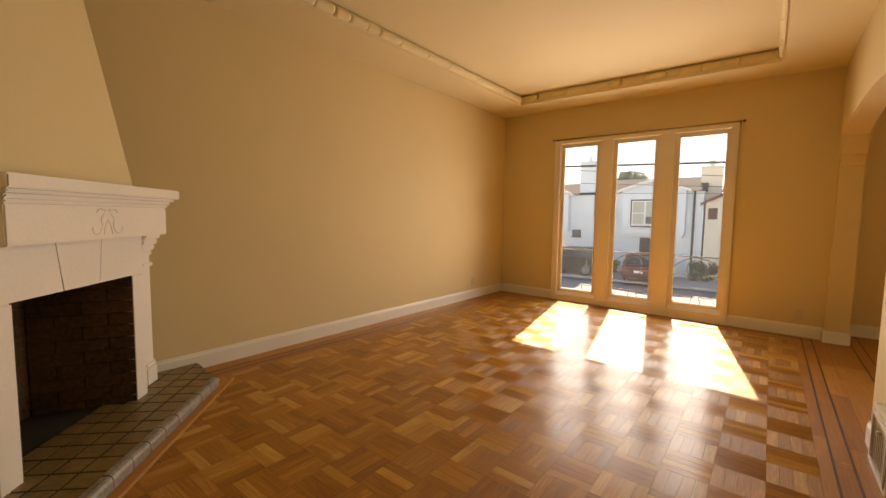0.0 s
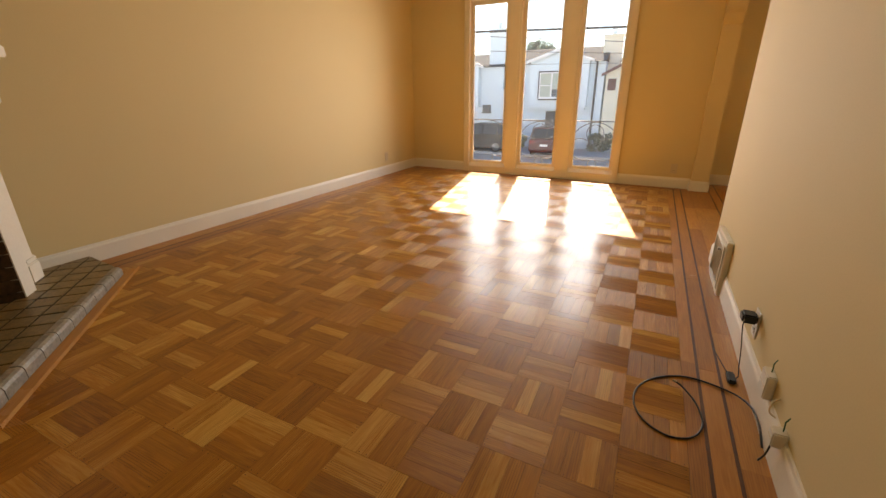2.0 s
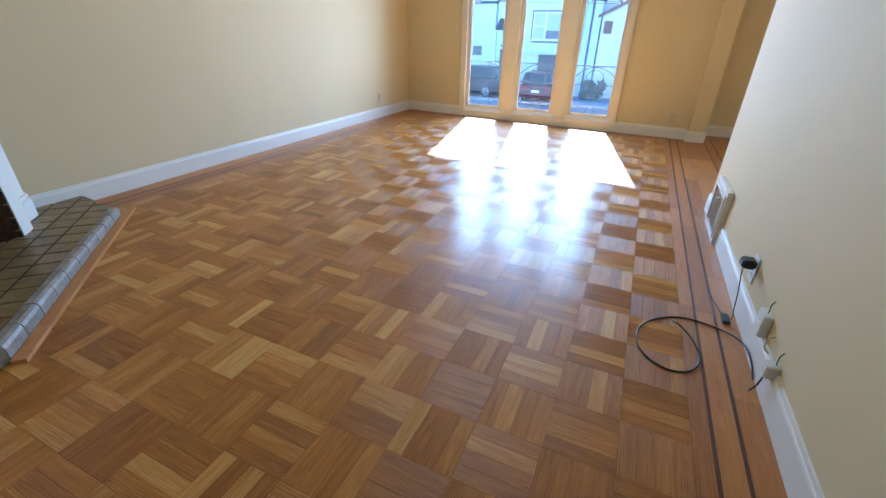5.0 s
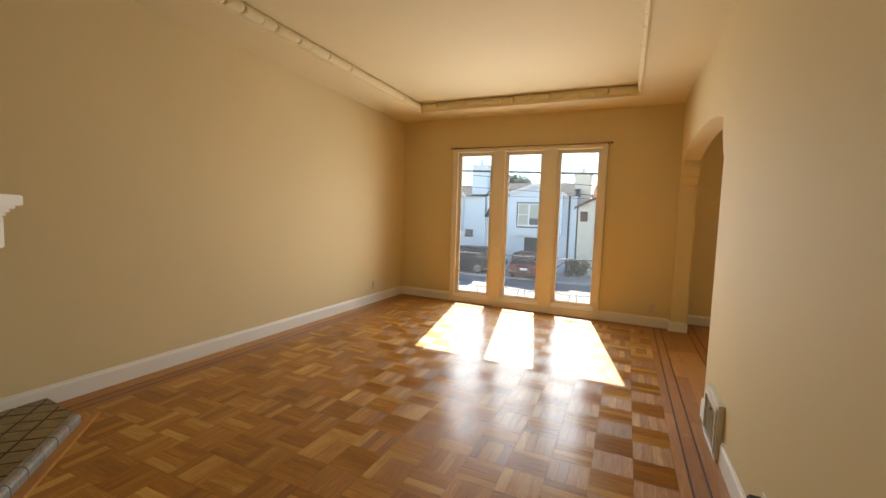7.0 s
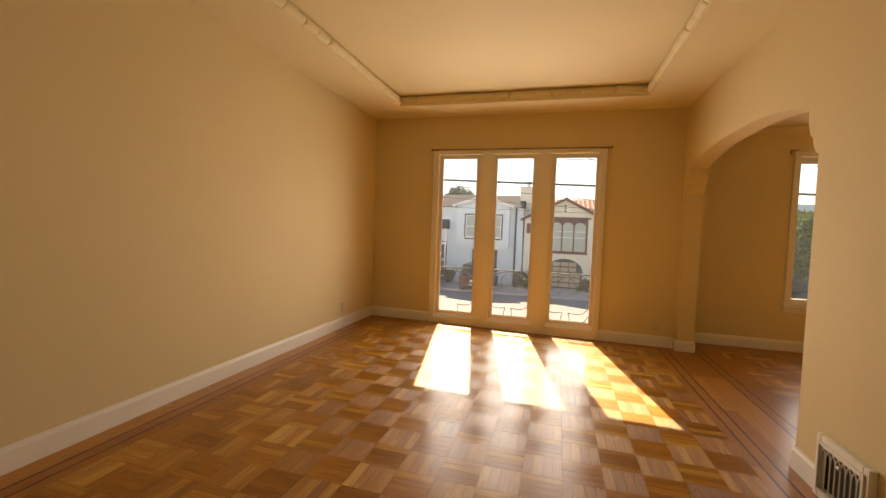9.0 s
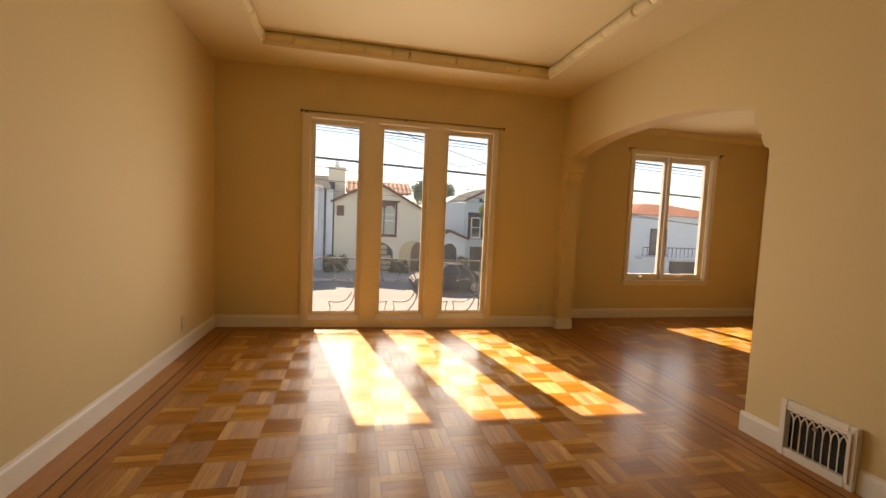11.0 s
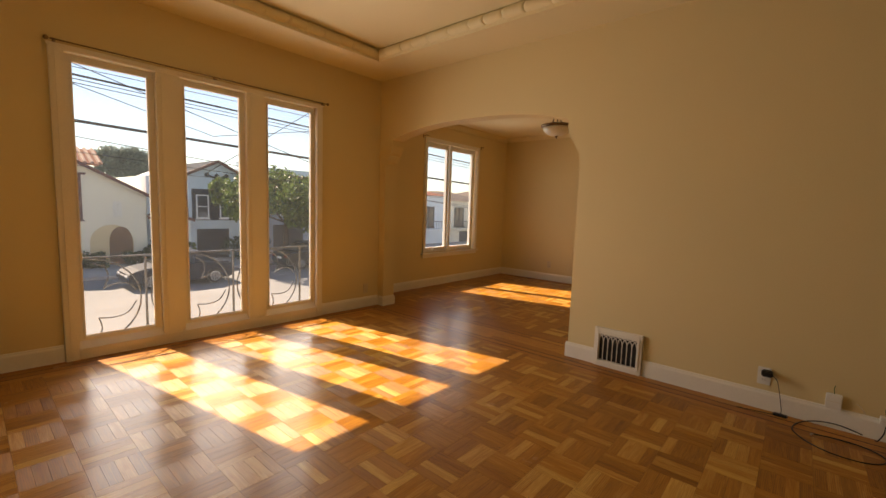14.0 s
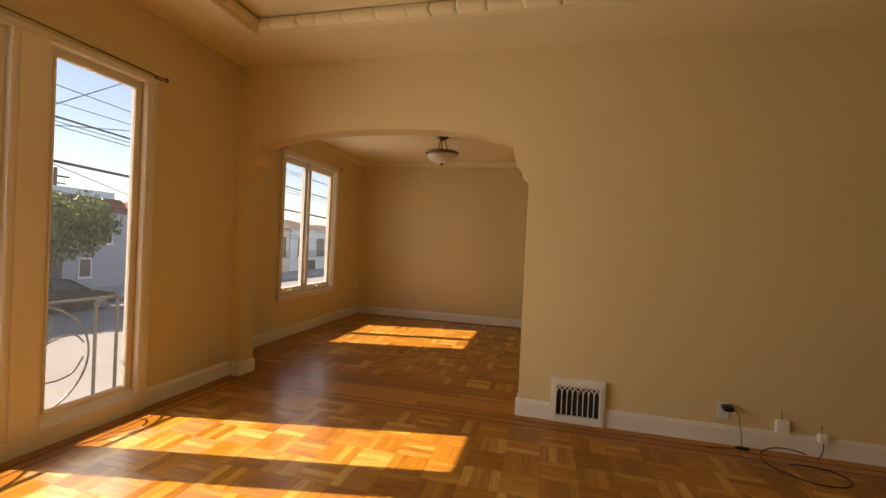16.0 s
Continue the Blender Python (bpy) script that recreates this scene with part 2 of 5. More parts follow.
WALNUT = timber("walnut_inlay", (0.045, 0.011, 0.005), (0.07, 0.016, 0.007), (0.095, 0.024, 0.010), coat=0.3)
JOINT = plain("dark_joint", (0.10, 0.042, 0.012), 0.8)
GLASS = pane_glass("clear_glass")
CHROME = plain("aged_bronze", (0.25, 0.17, 0.10), 0.35, 1.0)
NICKEL = plain("brushed_nickel", (0.42, 0.36, 0.28), 0.28, 1.0)
BLACK = plain("black_plastic", (0.012, 0.012, 0.013), 0.4)
PLATE = surface("white_plastic", (0.78, 0.76, 0.71), 0.35, 6, 200, 0.04, 0.03)
IVORY = surface("ivory_plastic", (0.62, 0.52, 0.36), 0.4, 6, 200, 0.04, 0.03)


def lift(x):
    """The old floor rises a little from the arch wall towards the long wall."""
    return 0.0142 * max(0.0, 1.2 - x)


# ---------------------------------------------------------------- room: walls
XL, XR, YN, ZC = -2.438, 1.375, 6.15, 2.75   # faces of the west, east and north walls; the ceiling's rim
XB, YB, XE, ZB = 1.55, 6.57, 4.88, 2.60     # alcove: back of the arch wall, its north and east walls, its ceiling
YS, YJ, YP = 0.15, 3.60, 6.05               # south wall; the two jambs of the arch
WX0, WX1, WZ0, WZ1 = -1.526, 0.483, 0.06, 2.265   # opening of the tall windows
VX0, VX1, VZ0, VZ1 = 2.65, 3.94, 0.545, 2.27   # opening of the alcove's window

structure("wall_north", boxes((XL - 0.15, WX0, YN, YN + 0.11, -0.1, 3.0), (WX1, XB - 0.004, YN, YN + 0.11, -0.1, 3.0), (WX0, WX1, YN, YN + 0.11, WZ1, 3.0), (WX0, WX1, YN, YN + 0.11, -0.1, WZ0)), WALL, "beige painted plaster wall round the tall windows", "wall")
structure("wall_west", boxes((XL - 0.15, XL, -1.45, YN, -0.1, 3.0)), WALL, "long plain beige painted plaster wall", "wall")
structure("wall_south", boxes((XL, -0.15, YS - 0.12, YS, -0.1, 3.0), (-0.15, -0.03, -1.3, YS, -0.1, 3.0)), WALL, "beige painted plaster wall behind the fireplace", "wall")
structure("wall_hall", boxes((-0.15, 2.6, -1.45, -1.3, -0.1, 3.0), (2.6, 2.75, -1.45, 0.90, -0.1, 3.0), (XB, 2.6, 0.78, 0.90, -0.1, 3.0)), WALL, "beige painted wall that closes the hall", "wall")
structure("wall_alcove_north", boxes((XB - 0.004, VX0, YB, YB + 0.11, -0.1, 3.0), (VX1, XE + 0.15, YB, YB + 0.11, -0.1, 3.0), (VX0, VX1, YB, YB + 0.11, VZ1, 3.0), (VX0, VX1, YB, YB + 0.11, -0.1, VZ0)), WALL, "beige painted wall round the alcove window", "wall")
structure("wall_alcove_return", boxes((XB - 0.12, XB - 0.004, YN + 0.11, YB + 0.11, -0.1, 3.0)), WALL, "short beige wall return beside the alcove", "wall")
structure("wall_alcove_east", boxes((XE, XE + 0.15, 2.75, YB, -0.1, 3.0), (XB, XE, 2.75, 2.90, -0.1, 3.0)), WALL, "plain beige painted end wall of the alcove", "wall")

# the arch wall: outline in (y, z), with a corbel on each jamb and a flat arch between them
def arch_outline():
    near = [(YJ, -0.1), (YJ, 1.765), (YJ + 0.022, 1.775), (YJ + 0.045, 1.80), (YJ + 0.06, 1.84), (YJ + 0.062, 1.865), (YJ + 0.085, 1.875), (YJ + 0.10, 1.90), (YJ + 0.115, 1.945), (YJ + 0.12, 1.965), (YJ + 0.12, 2.04)]
    middle, half = (YJ + YP) / 2, (YP - YJ) / 2 - 0.12
    top = []
    for k in range(1, 24):
        s = -1 + 2 * k / 24
        top.append((middle + half * s, 2.04 + 0.125 * (1 - abs(s) ** 2.6)))
    far = [(YJ + YP - y, z) for y, z in reversed(near)]
    return near + top + far


bm = bmesh.new()
opening = arch_outline()
prism(bm, [(0.78, -0.1)] + opening[:11] + [(opening[11][0], 3.0), (0.78, 3.0)], XR, XB, "x")
for a, b in zip(opening[11:34], opening[12:35]):
    if b[0] - a[0] > 1e-4:
        prism(bm, [a, b, (b[0], 3.0), (a[0], 3.0)], XR, XB, "x")
prism(bm, [(opening[34][0], 3.0)] + opening[34:] + [(YN, -0.1), (YN, 3.0)], XR, XB, "x")
prism(bm, [opening[10], opening[11], (opening[11][0], 3.0)][::1], XR, XB, "x")
structure("wall_east", bm, WALL, "beige plaster wall with a corbelled flat arch", "wall")

# ---------------------------------------------------------------- ceilings
TX0, TX1, TY0, TY1, TZ = -1.91, 0.885, 0.75, 5.62, 2.86
structure("ceiling", boxes((XL, XR, TY1, YN, ZC, 3.0), (XL, XR, YS, TY0, ZC, 3.0), (XL, TX0, TY0, TY1, ZC, 3.0), (TX1, XR, TY0, TY1, ZC, 3.0), (TX0, TX1, TY0, TY1, TZ, 3.0)), CEILING, "cream painted tray ceiling with a lower rim", "ceiling")
structure("ceiling_hall", boxes((-0.03, 2.6, -1.3, YS, ZC, 3.0), (XR, 2.6, YS, 0.78, ZC, 3.0)), CEILING, "cream painted hall ceiling", "ceiling")
structure("ceiling_alcove", boxes((XB, XE, 2.9, YB, ZB, 3.0)), CEILING, "cream painted alcove ceiling", "ceiling")


def leaf_roll(bm, start, end, inward, rng):
    """A plaster moulding of rolled leaves along one side of the tray: uneven bulged pieces with slanted notches."""
    a, b = Vector(start), Vector(end)
    way, side = (b - a).normalized(), Vector(inward)
    length, at, count = (b - a).length, 0.0, 0
    while at < length - 0.02:
        step = min(rng.uniform(0.14, 0.27), length - at)
        rings, n = [], 10
        swell, lean = rng.uniform(0.95, 1.05), 0.03 * rng.uniform(0.5, 1.3)
        deep = rng.uniform(0.05, 0.2)
        for k in range(n + 1):
            t = k / n
            r = 0.040 * swell * (1 - deep * math.exp(-((min(t, 1 - t) * step) / 0.009) ** 2) + 0.012 * rng.uniform(-1, 1))
            ring = []
            for j in range(9):
                g = math.pi * j / 8
                p = a + way * min(at + step * t + lean * math.sin(g), length) + side * (r * 1.1 * math.sin(g)) + Vector((0, 0, 0.062 - 0.050 * math.cos(g) * (r / 0.040)))
                ring.append(bm.verts.new(p))
            rings.append(ring)
        for r0, r1 in zip(rings, rings[1:]):
            for j in range(8):
                bm.faces.new((r0[j], r0[j + 1], r1[j + 1], r1[j]))
        bm.faces.new(rings[0]), bm.faces.new(rings[-1][::-1])
        at += step
        count += 1


rng = random.Random(4)
bm = bmesh.new()
leaf_roll(bm, (TX0, TY0, ZC), (TX0, TY1, ZC), (1, 0, 0), rng)
leaf_roll(bm, (TX1, TY0, ZC), (TX1, TY1, ZC), (-1, 0, 0), rng)
leaf_roll(bm, (TX0, TY1, ZC), (TX1, TY1, ZC), (0, -1, 0), rng)
leaf_roll(bm, (TX0, TY0, ZC), (TX1, TY0, ZC), (0, 1, 0), rng)
for x0, x1, y0, y1 in ((TX0, TX0 + 0.016, TY0, TY1), (TX1 - 0.016, TX1, TY0, TY1), (TX0, TX1, TY1 - 0.016, TY1), (TX0, TX1, TY0, TY0 + 0.016)):
    box(bm, x0, x1, y0, y1, ZC - 0.012, ZC + 0.02, bevel=0.004)
tray_trim = structure("trim_ceiling_tray", bm, CEILING, "cream plaster moulding of rolled leaves round the tray", "moulding")
for f in tray_trim.data.polygons:
    f.use_smooth = len(f.vertices) == 4 and f.area < 0.01

bm = bmesh.new()
cove = [(0.0, -0.075), (0.012, -0.075), (0.018, -0.055), (0.045, -0.02), (0.06, -0.014), (0.06, 0.0), (0.0, 0.0)]
prism(bm, [(YB - d, ZB + h) for d, h in cove][::-1], XB, XE, "x")
prism(bm, [(XE - d, ZB + h) for d, h in cove], 2.9, YB - 0.06, "y")
structure("trim_alcove_crown", bm, CEILING, "cream painted crown moulding of the alcove", "moulding")

# ---------------------------------------------------------------- baseboards
SKIRT = [(0.0, 0.0), (0.013, 0.0), (0.013, 0.100), (0.011, 0.109), (0.008, 0.114), (0.006, 0.126), (0.0, 0.128)]


def skirting(name, start, end, label="white painted wooden baseboard"):
    """A baseboard along a wall's foot; the room lies to the left of the way from start to end."""
    a, b = Vector((*start, 0)), Vector((*end, 0))
    way = (b - a).normalized()
    out = Vector((-way.y, way.x, 0))
    bm = bmesh.new()
    ends = [[bm.verts.new(p + out * d + Vector((0, 0, h + lift(p.x)))) for d, h in SKIRT] for p in (a, b)]
    n = len(SKIRT)
    for i in range(n):
        bm.faces.new((ends[0][i], ends[0][(i + 1) % n], ends[1][(i + 1) % n], ends[1][i]))
    bm.faces.new(ends[0][::-1]), bm.faces.new(ends[1])
    return structure(name, bm, TRIM, label, "baseboard")


skirting("baseboard_west", (XL, YN), (XL, 1.30), "long white painted wooden baseboard along the plain wall")
skirting("baseboard_north_left", (-1.605, YN), (XL + 0.019, YN))
skirting("baseboard_north_right", (XR - 0.012, YN), (0.545, YN))
skirting("baseboard_east", (XR, 0.78), (XR, 2.985))
skirting("baseboard_jamb", (XR, 3.365), (XR, YJ + 0.019))
skirting("baseboard_jamb_end", (XR, YJ), (XB, YJ))
skirting("baseboard_alcove_north", (XE - 0.019, YB), (XB, YB))
skirting("baseboard_alcove_east", (XE, 2.9), (XE, YB))
structure("baseboard_plinth", boxes((XR - 0.022, XB + 0.012, YP - 0.022, YN - 0.02, 0, 0.104), (XR - 0.012, XB + 0.006, YP - 0.012, YN - 0.02, 0.1045, 0.12), bevel=0.005), TRIM, "white painted plinth block under the arch pilaster", "baseboard")

# ---------------------------------------------------------------- tall windows
PANES = ((-1.473, -1.027), (-0.758, -0.311), (-0.034, 0.430))
GZ0, GZ1, GY = 0.20, 2.205, 6.215
win = thing("window_1", ((WX0 + WX1) / 2, YN, 0), "three tall narrow windows in a cream painted wooden frame", "window", kind="structure")
bm = boxes((WX0 - 0.076, WX0 + 0.006, YN - 0.028, YN + 0.02, 0.0, WZ1 + 0.03), (WX1 - 0.006, WX1 + 0.06, YN - 0.028, YN + 0.02, 0.0, WZ1 + 0.03), (WX0 + 0.006, WX1 - 0.006, YN - 0.027, YN + 0.02, WZ1 - 0.006, WZ1 + 0.03), bevel=0.005)
part("casing", bm, FRAME, win)
for x in (WX0 - 0.072, WX0 - 0.046, WX1 + 0.020, WX1 + 0.044):
    part("casing_bead", boxes((x, x + 0.013, YN - 0.035, YN - 0.0285, 0.02, WZ1 + 0.010), bevel=0.003), FRAME, win)
bm = boxes((WX0 - 0.084, WX1 + 0.068, YN - 0.036, YN - 0.0285, WZ1 + 0.012, WZ1 + 0.032), bevel=0.003)
part("head_moulding", bm, FRAME, win)
part("bottom_board", boxes((WX0 + 0.006, WX1 - 0.006, YN - 0.024, YN + 0.03, 0.0, 0.118), (WX0 + 0.006, WX1 - 0.006, YN - 0.034, YN - 0.0245, 0.0, 0.03), bevel=0.004), FRAME, win)
for left, right in zip(PANES, PANES[1:]):
    x0, x1 = left[1] + 0.052, right[0] - 0.052
    part("mullion", boxes((x0, x1, YN - 0.016, YN + 0.065, 0.1185, WZ1 - 0.0065), (x0 + 0.03, x1 - 0.03, YN - 0.024, YN - 0.0165, 0.1185, WZ1 - 0.0065), bevel=0.004), FRAME, win)
for x0, x1 in PANES:
    sash = part("sash", boxes((x0 - 0.052, x0, GY - 0.03, GY - 0.012, 0.1185, WZ1 - 0.0065), (x1, x1 + 0.052, GY - 0.03, GY - 0.012, 0.1185, WZ1 - 0.0065), (x0, x1, GY - 0.03, GY - 0.012, GZ1, WZ1 - 0.0065)), FRAME, win)
    part("bottom_rail", prism(bmesh.new(), [(GY - 0.03, 0.1185), (GY - 0.012, 0.1185), (GY - 0.012, GZ0 - 0.006), (GY - 0.017, GZ0), (GY - 0.03, GZ0 - 0.016)], x0, x1, "x"), FRAME, sash)
    e = 0.013
    part("glazing_stop", boxes((x0 - e, x0, GY - 0.042, GY - 0.0305, GZ0 - e, GZ1 + e), (x1, x1 + e, GY - 0.042, GY - 0.0305, GZ0 - e, GZ1 + e), (x0, x1, GY - 0.042, GY - 0.0305, GZ1, GZ1 + e), bevel=0.003), FRAME, sash)
    part("sash_sill", prism(bmesh.new(), [(YN - 0.012, 0.1185), (GY - 0.0305, 0.1185), (GY - 0.0305, 0.162)], x0 - 0.05, x1 + 0.05, "x"), FRAME, sash)
    pane = part("pane", boxes((x0 - 0.002, x1 + 0.002, GY - 0.020, GY - 0.0165, GZ0 - 0.004, GZ1 + 0.004)), GLASS, sash)
    pane.visible_shadow = False

# ---------------------------------------------------------------- alcove window: two casements
VY = YB + 0.058
win = thing("window_2", ((VX0 + VX1) / 2, YB, VZ0), "pair of white wooden casement windows over a sill", "window", kind="structure")
part("casing", boxes((VX0 - 0.05, VX0 + 0.012, YB - 0.026, YB + 0.03, VZ0 - 0.01, VZ1 + 0.045), (VX1 - 0.012, VX1 + 0.05, YB - 0.026, YB + 0.03, VZ0 - 0.01, VZ1 + 0.045), (VX0 + 0.012, VX1 - 0.012, YB - 0.025, YB + 0.03, VZ1 - 0.012, VZ1 + 0.045), bevel=0.005), TRIM, win)
part("sill", boxes((VX0 - 0.075, VX1 + 0.075, YB - 0.055, YB + 0.04, VZ0 - 0.032, VZ0 - 0.0105), (VX0 - 0.05, VX1 + 0.05, YB - 0.022, YB, VZ0 - 0.085, VZ0 - 0.0325), bevel=0.005), TRIM, win)
part("mullion", boxes((3.20, 3.25, YB - 0.012, YB + 0.09, VZ0 - 0.01, VZ1 - 0.0125), bevel=0.004), TRIM, win)
for x0, x1 in ((2.69, 3.17), (3.28, 3.847)):
    z0, z1 = 0.615, 2.185
    l, r = (VX0 + 0.0125 if x0 < 3 else 3.2505), (3.1995 if x0 < 3 else VX1 - 0.0125)
    sash = part("casement", boxes((l, x0, VY - 0.025, VY + 0.02, VZ0 - 0.01, VZ1 - 0.0125), (x1, r, VY - 0.025, VY + 0.02, VZ0 - 0.01, VZ1 - 0.0125), (x0, x1, VY - 0.025, VY + 0.02, z1, VZ1 - 0.0125), (x0, x1, VY - 0.025, VY + 0.02, VZ0 - 0.01, z0)), TRIM, win)
    pane = part("pane", boxes((x0 - 0.004, x1 + 0.004, VY - 0.003, VY + 0.001, z0 - 0.004, z1 + 0.004)), GLASS, sash)
    pane.visible_shadow = False
    c = (x0 + x1) / 2
    bm = boxes((c - 0.035, c + 0.035, VY - 0.045, VY - 0.0255, VZ0 + 0.012, VZ0 + 0.03), bevel=0.003)
    tube(bm, smooth_path([(c, VY - 0.05, VZ0 + 0.03), (c - 0.03, VY - 0.065, VZ0 + 0.045), (c - 0.075, VY - 0.06, VZ0 + 0.032)], 4), 0.006)
    part("crank_handle", bm, PLATE, sash, "white crank handle")


def curtain_rod(x0, x1, y, z, wall, supports):
    rod = thing("curtain_rod", ((x0 + x1) / 2, y, z), "thin aged bronze curtain rod on wall brackets", "curtain rod")
    part("rod", tube(bmesh.new(), [(x0 + 0.02, y, z), (x1 - 0.02, y, z)], 0.0055), CHROME, rod, soft=True)
    for x in (x0, x1):
        bm = bmesh.new()
        bmesh.ops.create_icosphere(bm, subdivisions=2, radius=0.016, matrix=Matrix.Translation((x, y, z)))
        part("finial", bm, CHROME, rod, soft=True)
    for x in supports:
        bm = boxes((x - 0.009, x + 0.009, wall - 0.006, wall, z - 0.03, z + 0.02), bevel=0.002)
        tube(bm, [(x, wall - 0.004, z - 0.008), (x, y, z - 0.012)], 0.004, 6)
        part("bracket", bm, CHROME, rod)


curtain_rod(-1.61, 0.585, 6.095, 2.312, YN, (-1.565, -0.53, 0.55))


def rod_stub(x, way):
    rod = thing("curtain_bracket", (x, YB, 2.325), "short bronze curtain rod bracket on the wall", "curtain bracket")
    part("bracket", boxes((x - 0.01, x + 0.01, YB - 0.006, YB, 2.29, 2.34), bevel=0.002), CHROME, rod)
    part("arm", tube(bmesh.new(), [(x, YB - 0.004, 2.325), (x, YB - 0.06, 2.325), (x + way * 0.05, YB - 0.062, 2.325)], 0.0055), CHROME, rod)


rod_stub(2.57, 1)
rod_stub(4.05, -1)

# ---------------------------------------------------------------- corner fireplace, set across the corner at 45 degrees
# own axes: x along its face, y into the room, z up
FIRE = pose(-1.747, 0.901, 0.012, 0, 0, -45)
BRICKDARK = surface("sooty_firebrick", (0.15, 0.085, 0.045), 0.9, 3, 40, 0.5, 0.5, dirt=(0.03, 0.02, 0.013))
STONE = surface("fireplace_white_paint", (0.82, 0.77, 0.68), 0.5, 2.2, 70, 0.06, 0.16)
TILE = surface("hearth_tile_glaze", (0.26, 0.175, 0.075), 0.42, 9, 70, 0.5, 0.25, dirt=(0.11, 0.08, 0.034))
GROUT = surface("dark_grout", (0.035, 0.028, 0.018), 0.9, 8, 120, 0.3, 0.3)
EDGE = surface("grey_glazed_edge", (0.30, 0.27, 0.23), 0.45, 14, 60, 0.45, 0.4)

fire = thing("fireplace", FIRE, "white painted corner fireplace with a dark sooty firebox", "fireplace")


def fire_part(name, bm, material, label="", parent=None, soft=False):
    bmesh.ops.transform(bm, matrix=FIRE, verts=bm.verts)
    return part(name, bm, material, parent or fire, label, soft)


FH = 0.058
fire_part("leg", boxes((-0.49, -0.381, -0.16, 0.0, FH, 0.84), bevel=0.006), STONE)
fire_part("leg", boxes((0.381, 0.49, -0.16, 0.0, FH, 0.84), bevel=0.006), STONE)
# three stones of the lintel, with a keystone
fire_part("lintel_stone", prism(bmesh.new(), [(-0.49, 0.842), (-0.118, 0.842), (-0.148, 1.075), (-0.49, 1.075)], -0.16, 0.0, "y"), STONE)
fire_part("lintel_stone", prism(bmesh.new(), [(0.122, 0.842), (0.49, 0.842), (0.49, 1.075), (0.157, 1.075)], -0.16, 0.0, "y"), STONE)
fire_part("keystone", prism(bmesh.new(), [(-0.113, 0.842), (0.117, 0.842), (0.152, 1.075), (-0.143, 1.075)], -0.16, 0.001, "y"), STONE)
# set-back pilasters with foot and capital
for s in (-1, 1):
    a, b = sorted((s * 0.49, s * 0.70))
    bm = boxes((a, b, -0.16, -0.075, FH, 1.075), bevel=0.004)
    a, b = sorted((s * 0.6, s * 0.715))
    box(bm, a, b, -0.16, -0.06, FH, 0.20, bevel=0.006)
    box(bm, a, b - 0.004, -0.16, -0.066, 0.20, 0.235, bevel=0.008)
    box(bm, a, b, -0.16, -0.062, 0.86, 0.885, bevel=0.006)
    for k in range(4):
        z = 0.93 + 0.036 * k
        grow = 0.006 + 0.012 * k
        a2, b2 = sorted((s * 0.58, s * (0.705 + grow)))
        box(bm, a2, b2, -0.16, -0.07 + grow, z, z + 0.036, bevel=0.007)
    fire_part("pilaster", bm, STONE)
fire_part("frieze", boxes((-0.535, 0.535, -0.16, 0.12, 1.076, 1.235), bevel=0.005), STONE)
for w, d, z0, z1 in ((0.545, 0.130, 1.2355, 1.252), (0.553, 0.140, 1.2525, 1.272), (0.568, 0.158, 1.2725, 1.288), (0.585, 0.178, 1.2885, 1.342)):
    fire_part("mantel_shelf" if z1 > 1.3 else "bed_moulding", boxes((-w, w, -0.16, d, z0, z1), bevel=0.006), STONE)
# a low relief of scrolls on the frieze
bm = bmesh.new()
for s in (-1, 1):
    for pts in ([(0.02, 1.20), (0.045, 1.175), (0.04, 1.135), (0.065, 1.105), (0.10, 1.11), (0.105, 1.135)], [(0.012, 1.215), (0.05, 1.222), (0.075, 1.205)], [(0.0, 1.17), (0.02, 1.14), (0.03, 1.10)]):
        tube(bm, smooth_path([(s * x - 0.01, 0.1185, z) for x, z in pts], 5), 0.0045, 6)
fire_part("scroll_relief", bm, STONE, soft=True)
# tapering plaster hood above the shelf
bm = bmesh.new()
low = [(-0.47, -0.02), (0.47, -0.02), (0.16, -0.85), (-0.08, -0.85)]
high = [(-0.195, -0.16), (0.195, -0.16), (0.12, -0.85), (-0.06, -0.85)]
v0 = [bm.verts.new((x, y, 1.343)) for x, y in low]
v1 = [bm.verts.new((x, y, 2.749)) for x, y in high]
for i in range(4):
    bm.faces.new((v0[i], v0[(i + 1) % 4], v1[(i + 1) % 4], v1[i]))
bm.faces.new(v0[::-1]), bm.faces.new(v1)
fire_part("hood", bm, WALL, "beige plaster hood tapering to the ceiling")
# firebox: back, sides that lean inward, roof
bm = bmesh.new()
ring = [(-0.38, 0.0), (-0.24, -0.46), (0.24, -0.46), (0.38, 0.0)]
for (xa, ya), (xb, yb) in zip(ring, ring[1:]):
    for z in range(11):
        n = 2
        for k in range(n + (z % 2)):
            t0, t1 = max((k - 0.5 * (z % 2)) / n, 0), min((k + 1 - 0.5 * (z % 2)) / n, 1)
            p, q = Vector((xa, ya, 0)).lerp(Vector((xb, yb, 0)), t0 + 0.006), Vector((xa, ya, 0)).lerp(Vector((xb, yb, 0)), t1 - 0.006)
            out = Vector((q.y - p.y, p.x - q.x, 0)).normalized() * 0.05
            z0, z1 = 0.062 + 0.071 * z, 0.062 + 0.071 * z + 0.067
            vs = [bm.verts.new(c + Vector((0, 0, h))) for h in (z0, z1) for c in (p, q, q + out, p + out)]
            for face in ((0, 1, 5, 4), (1, 2, 6, 5), (2, 3, 7, 6), (3, 0, 4, 7), (0, 3, 2, 1), (4, 5, 6, 7)):
                bm.faces.new([vs[i] for i in face])
bricks = fire_part("firebrick_lining", bm, BRICKDARK, "blackened firebricks")
bricks["kind"] = "stuff"
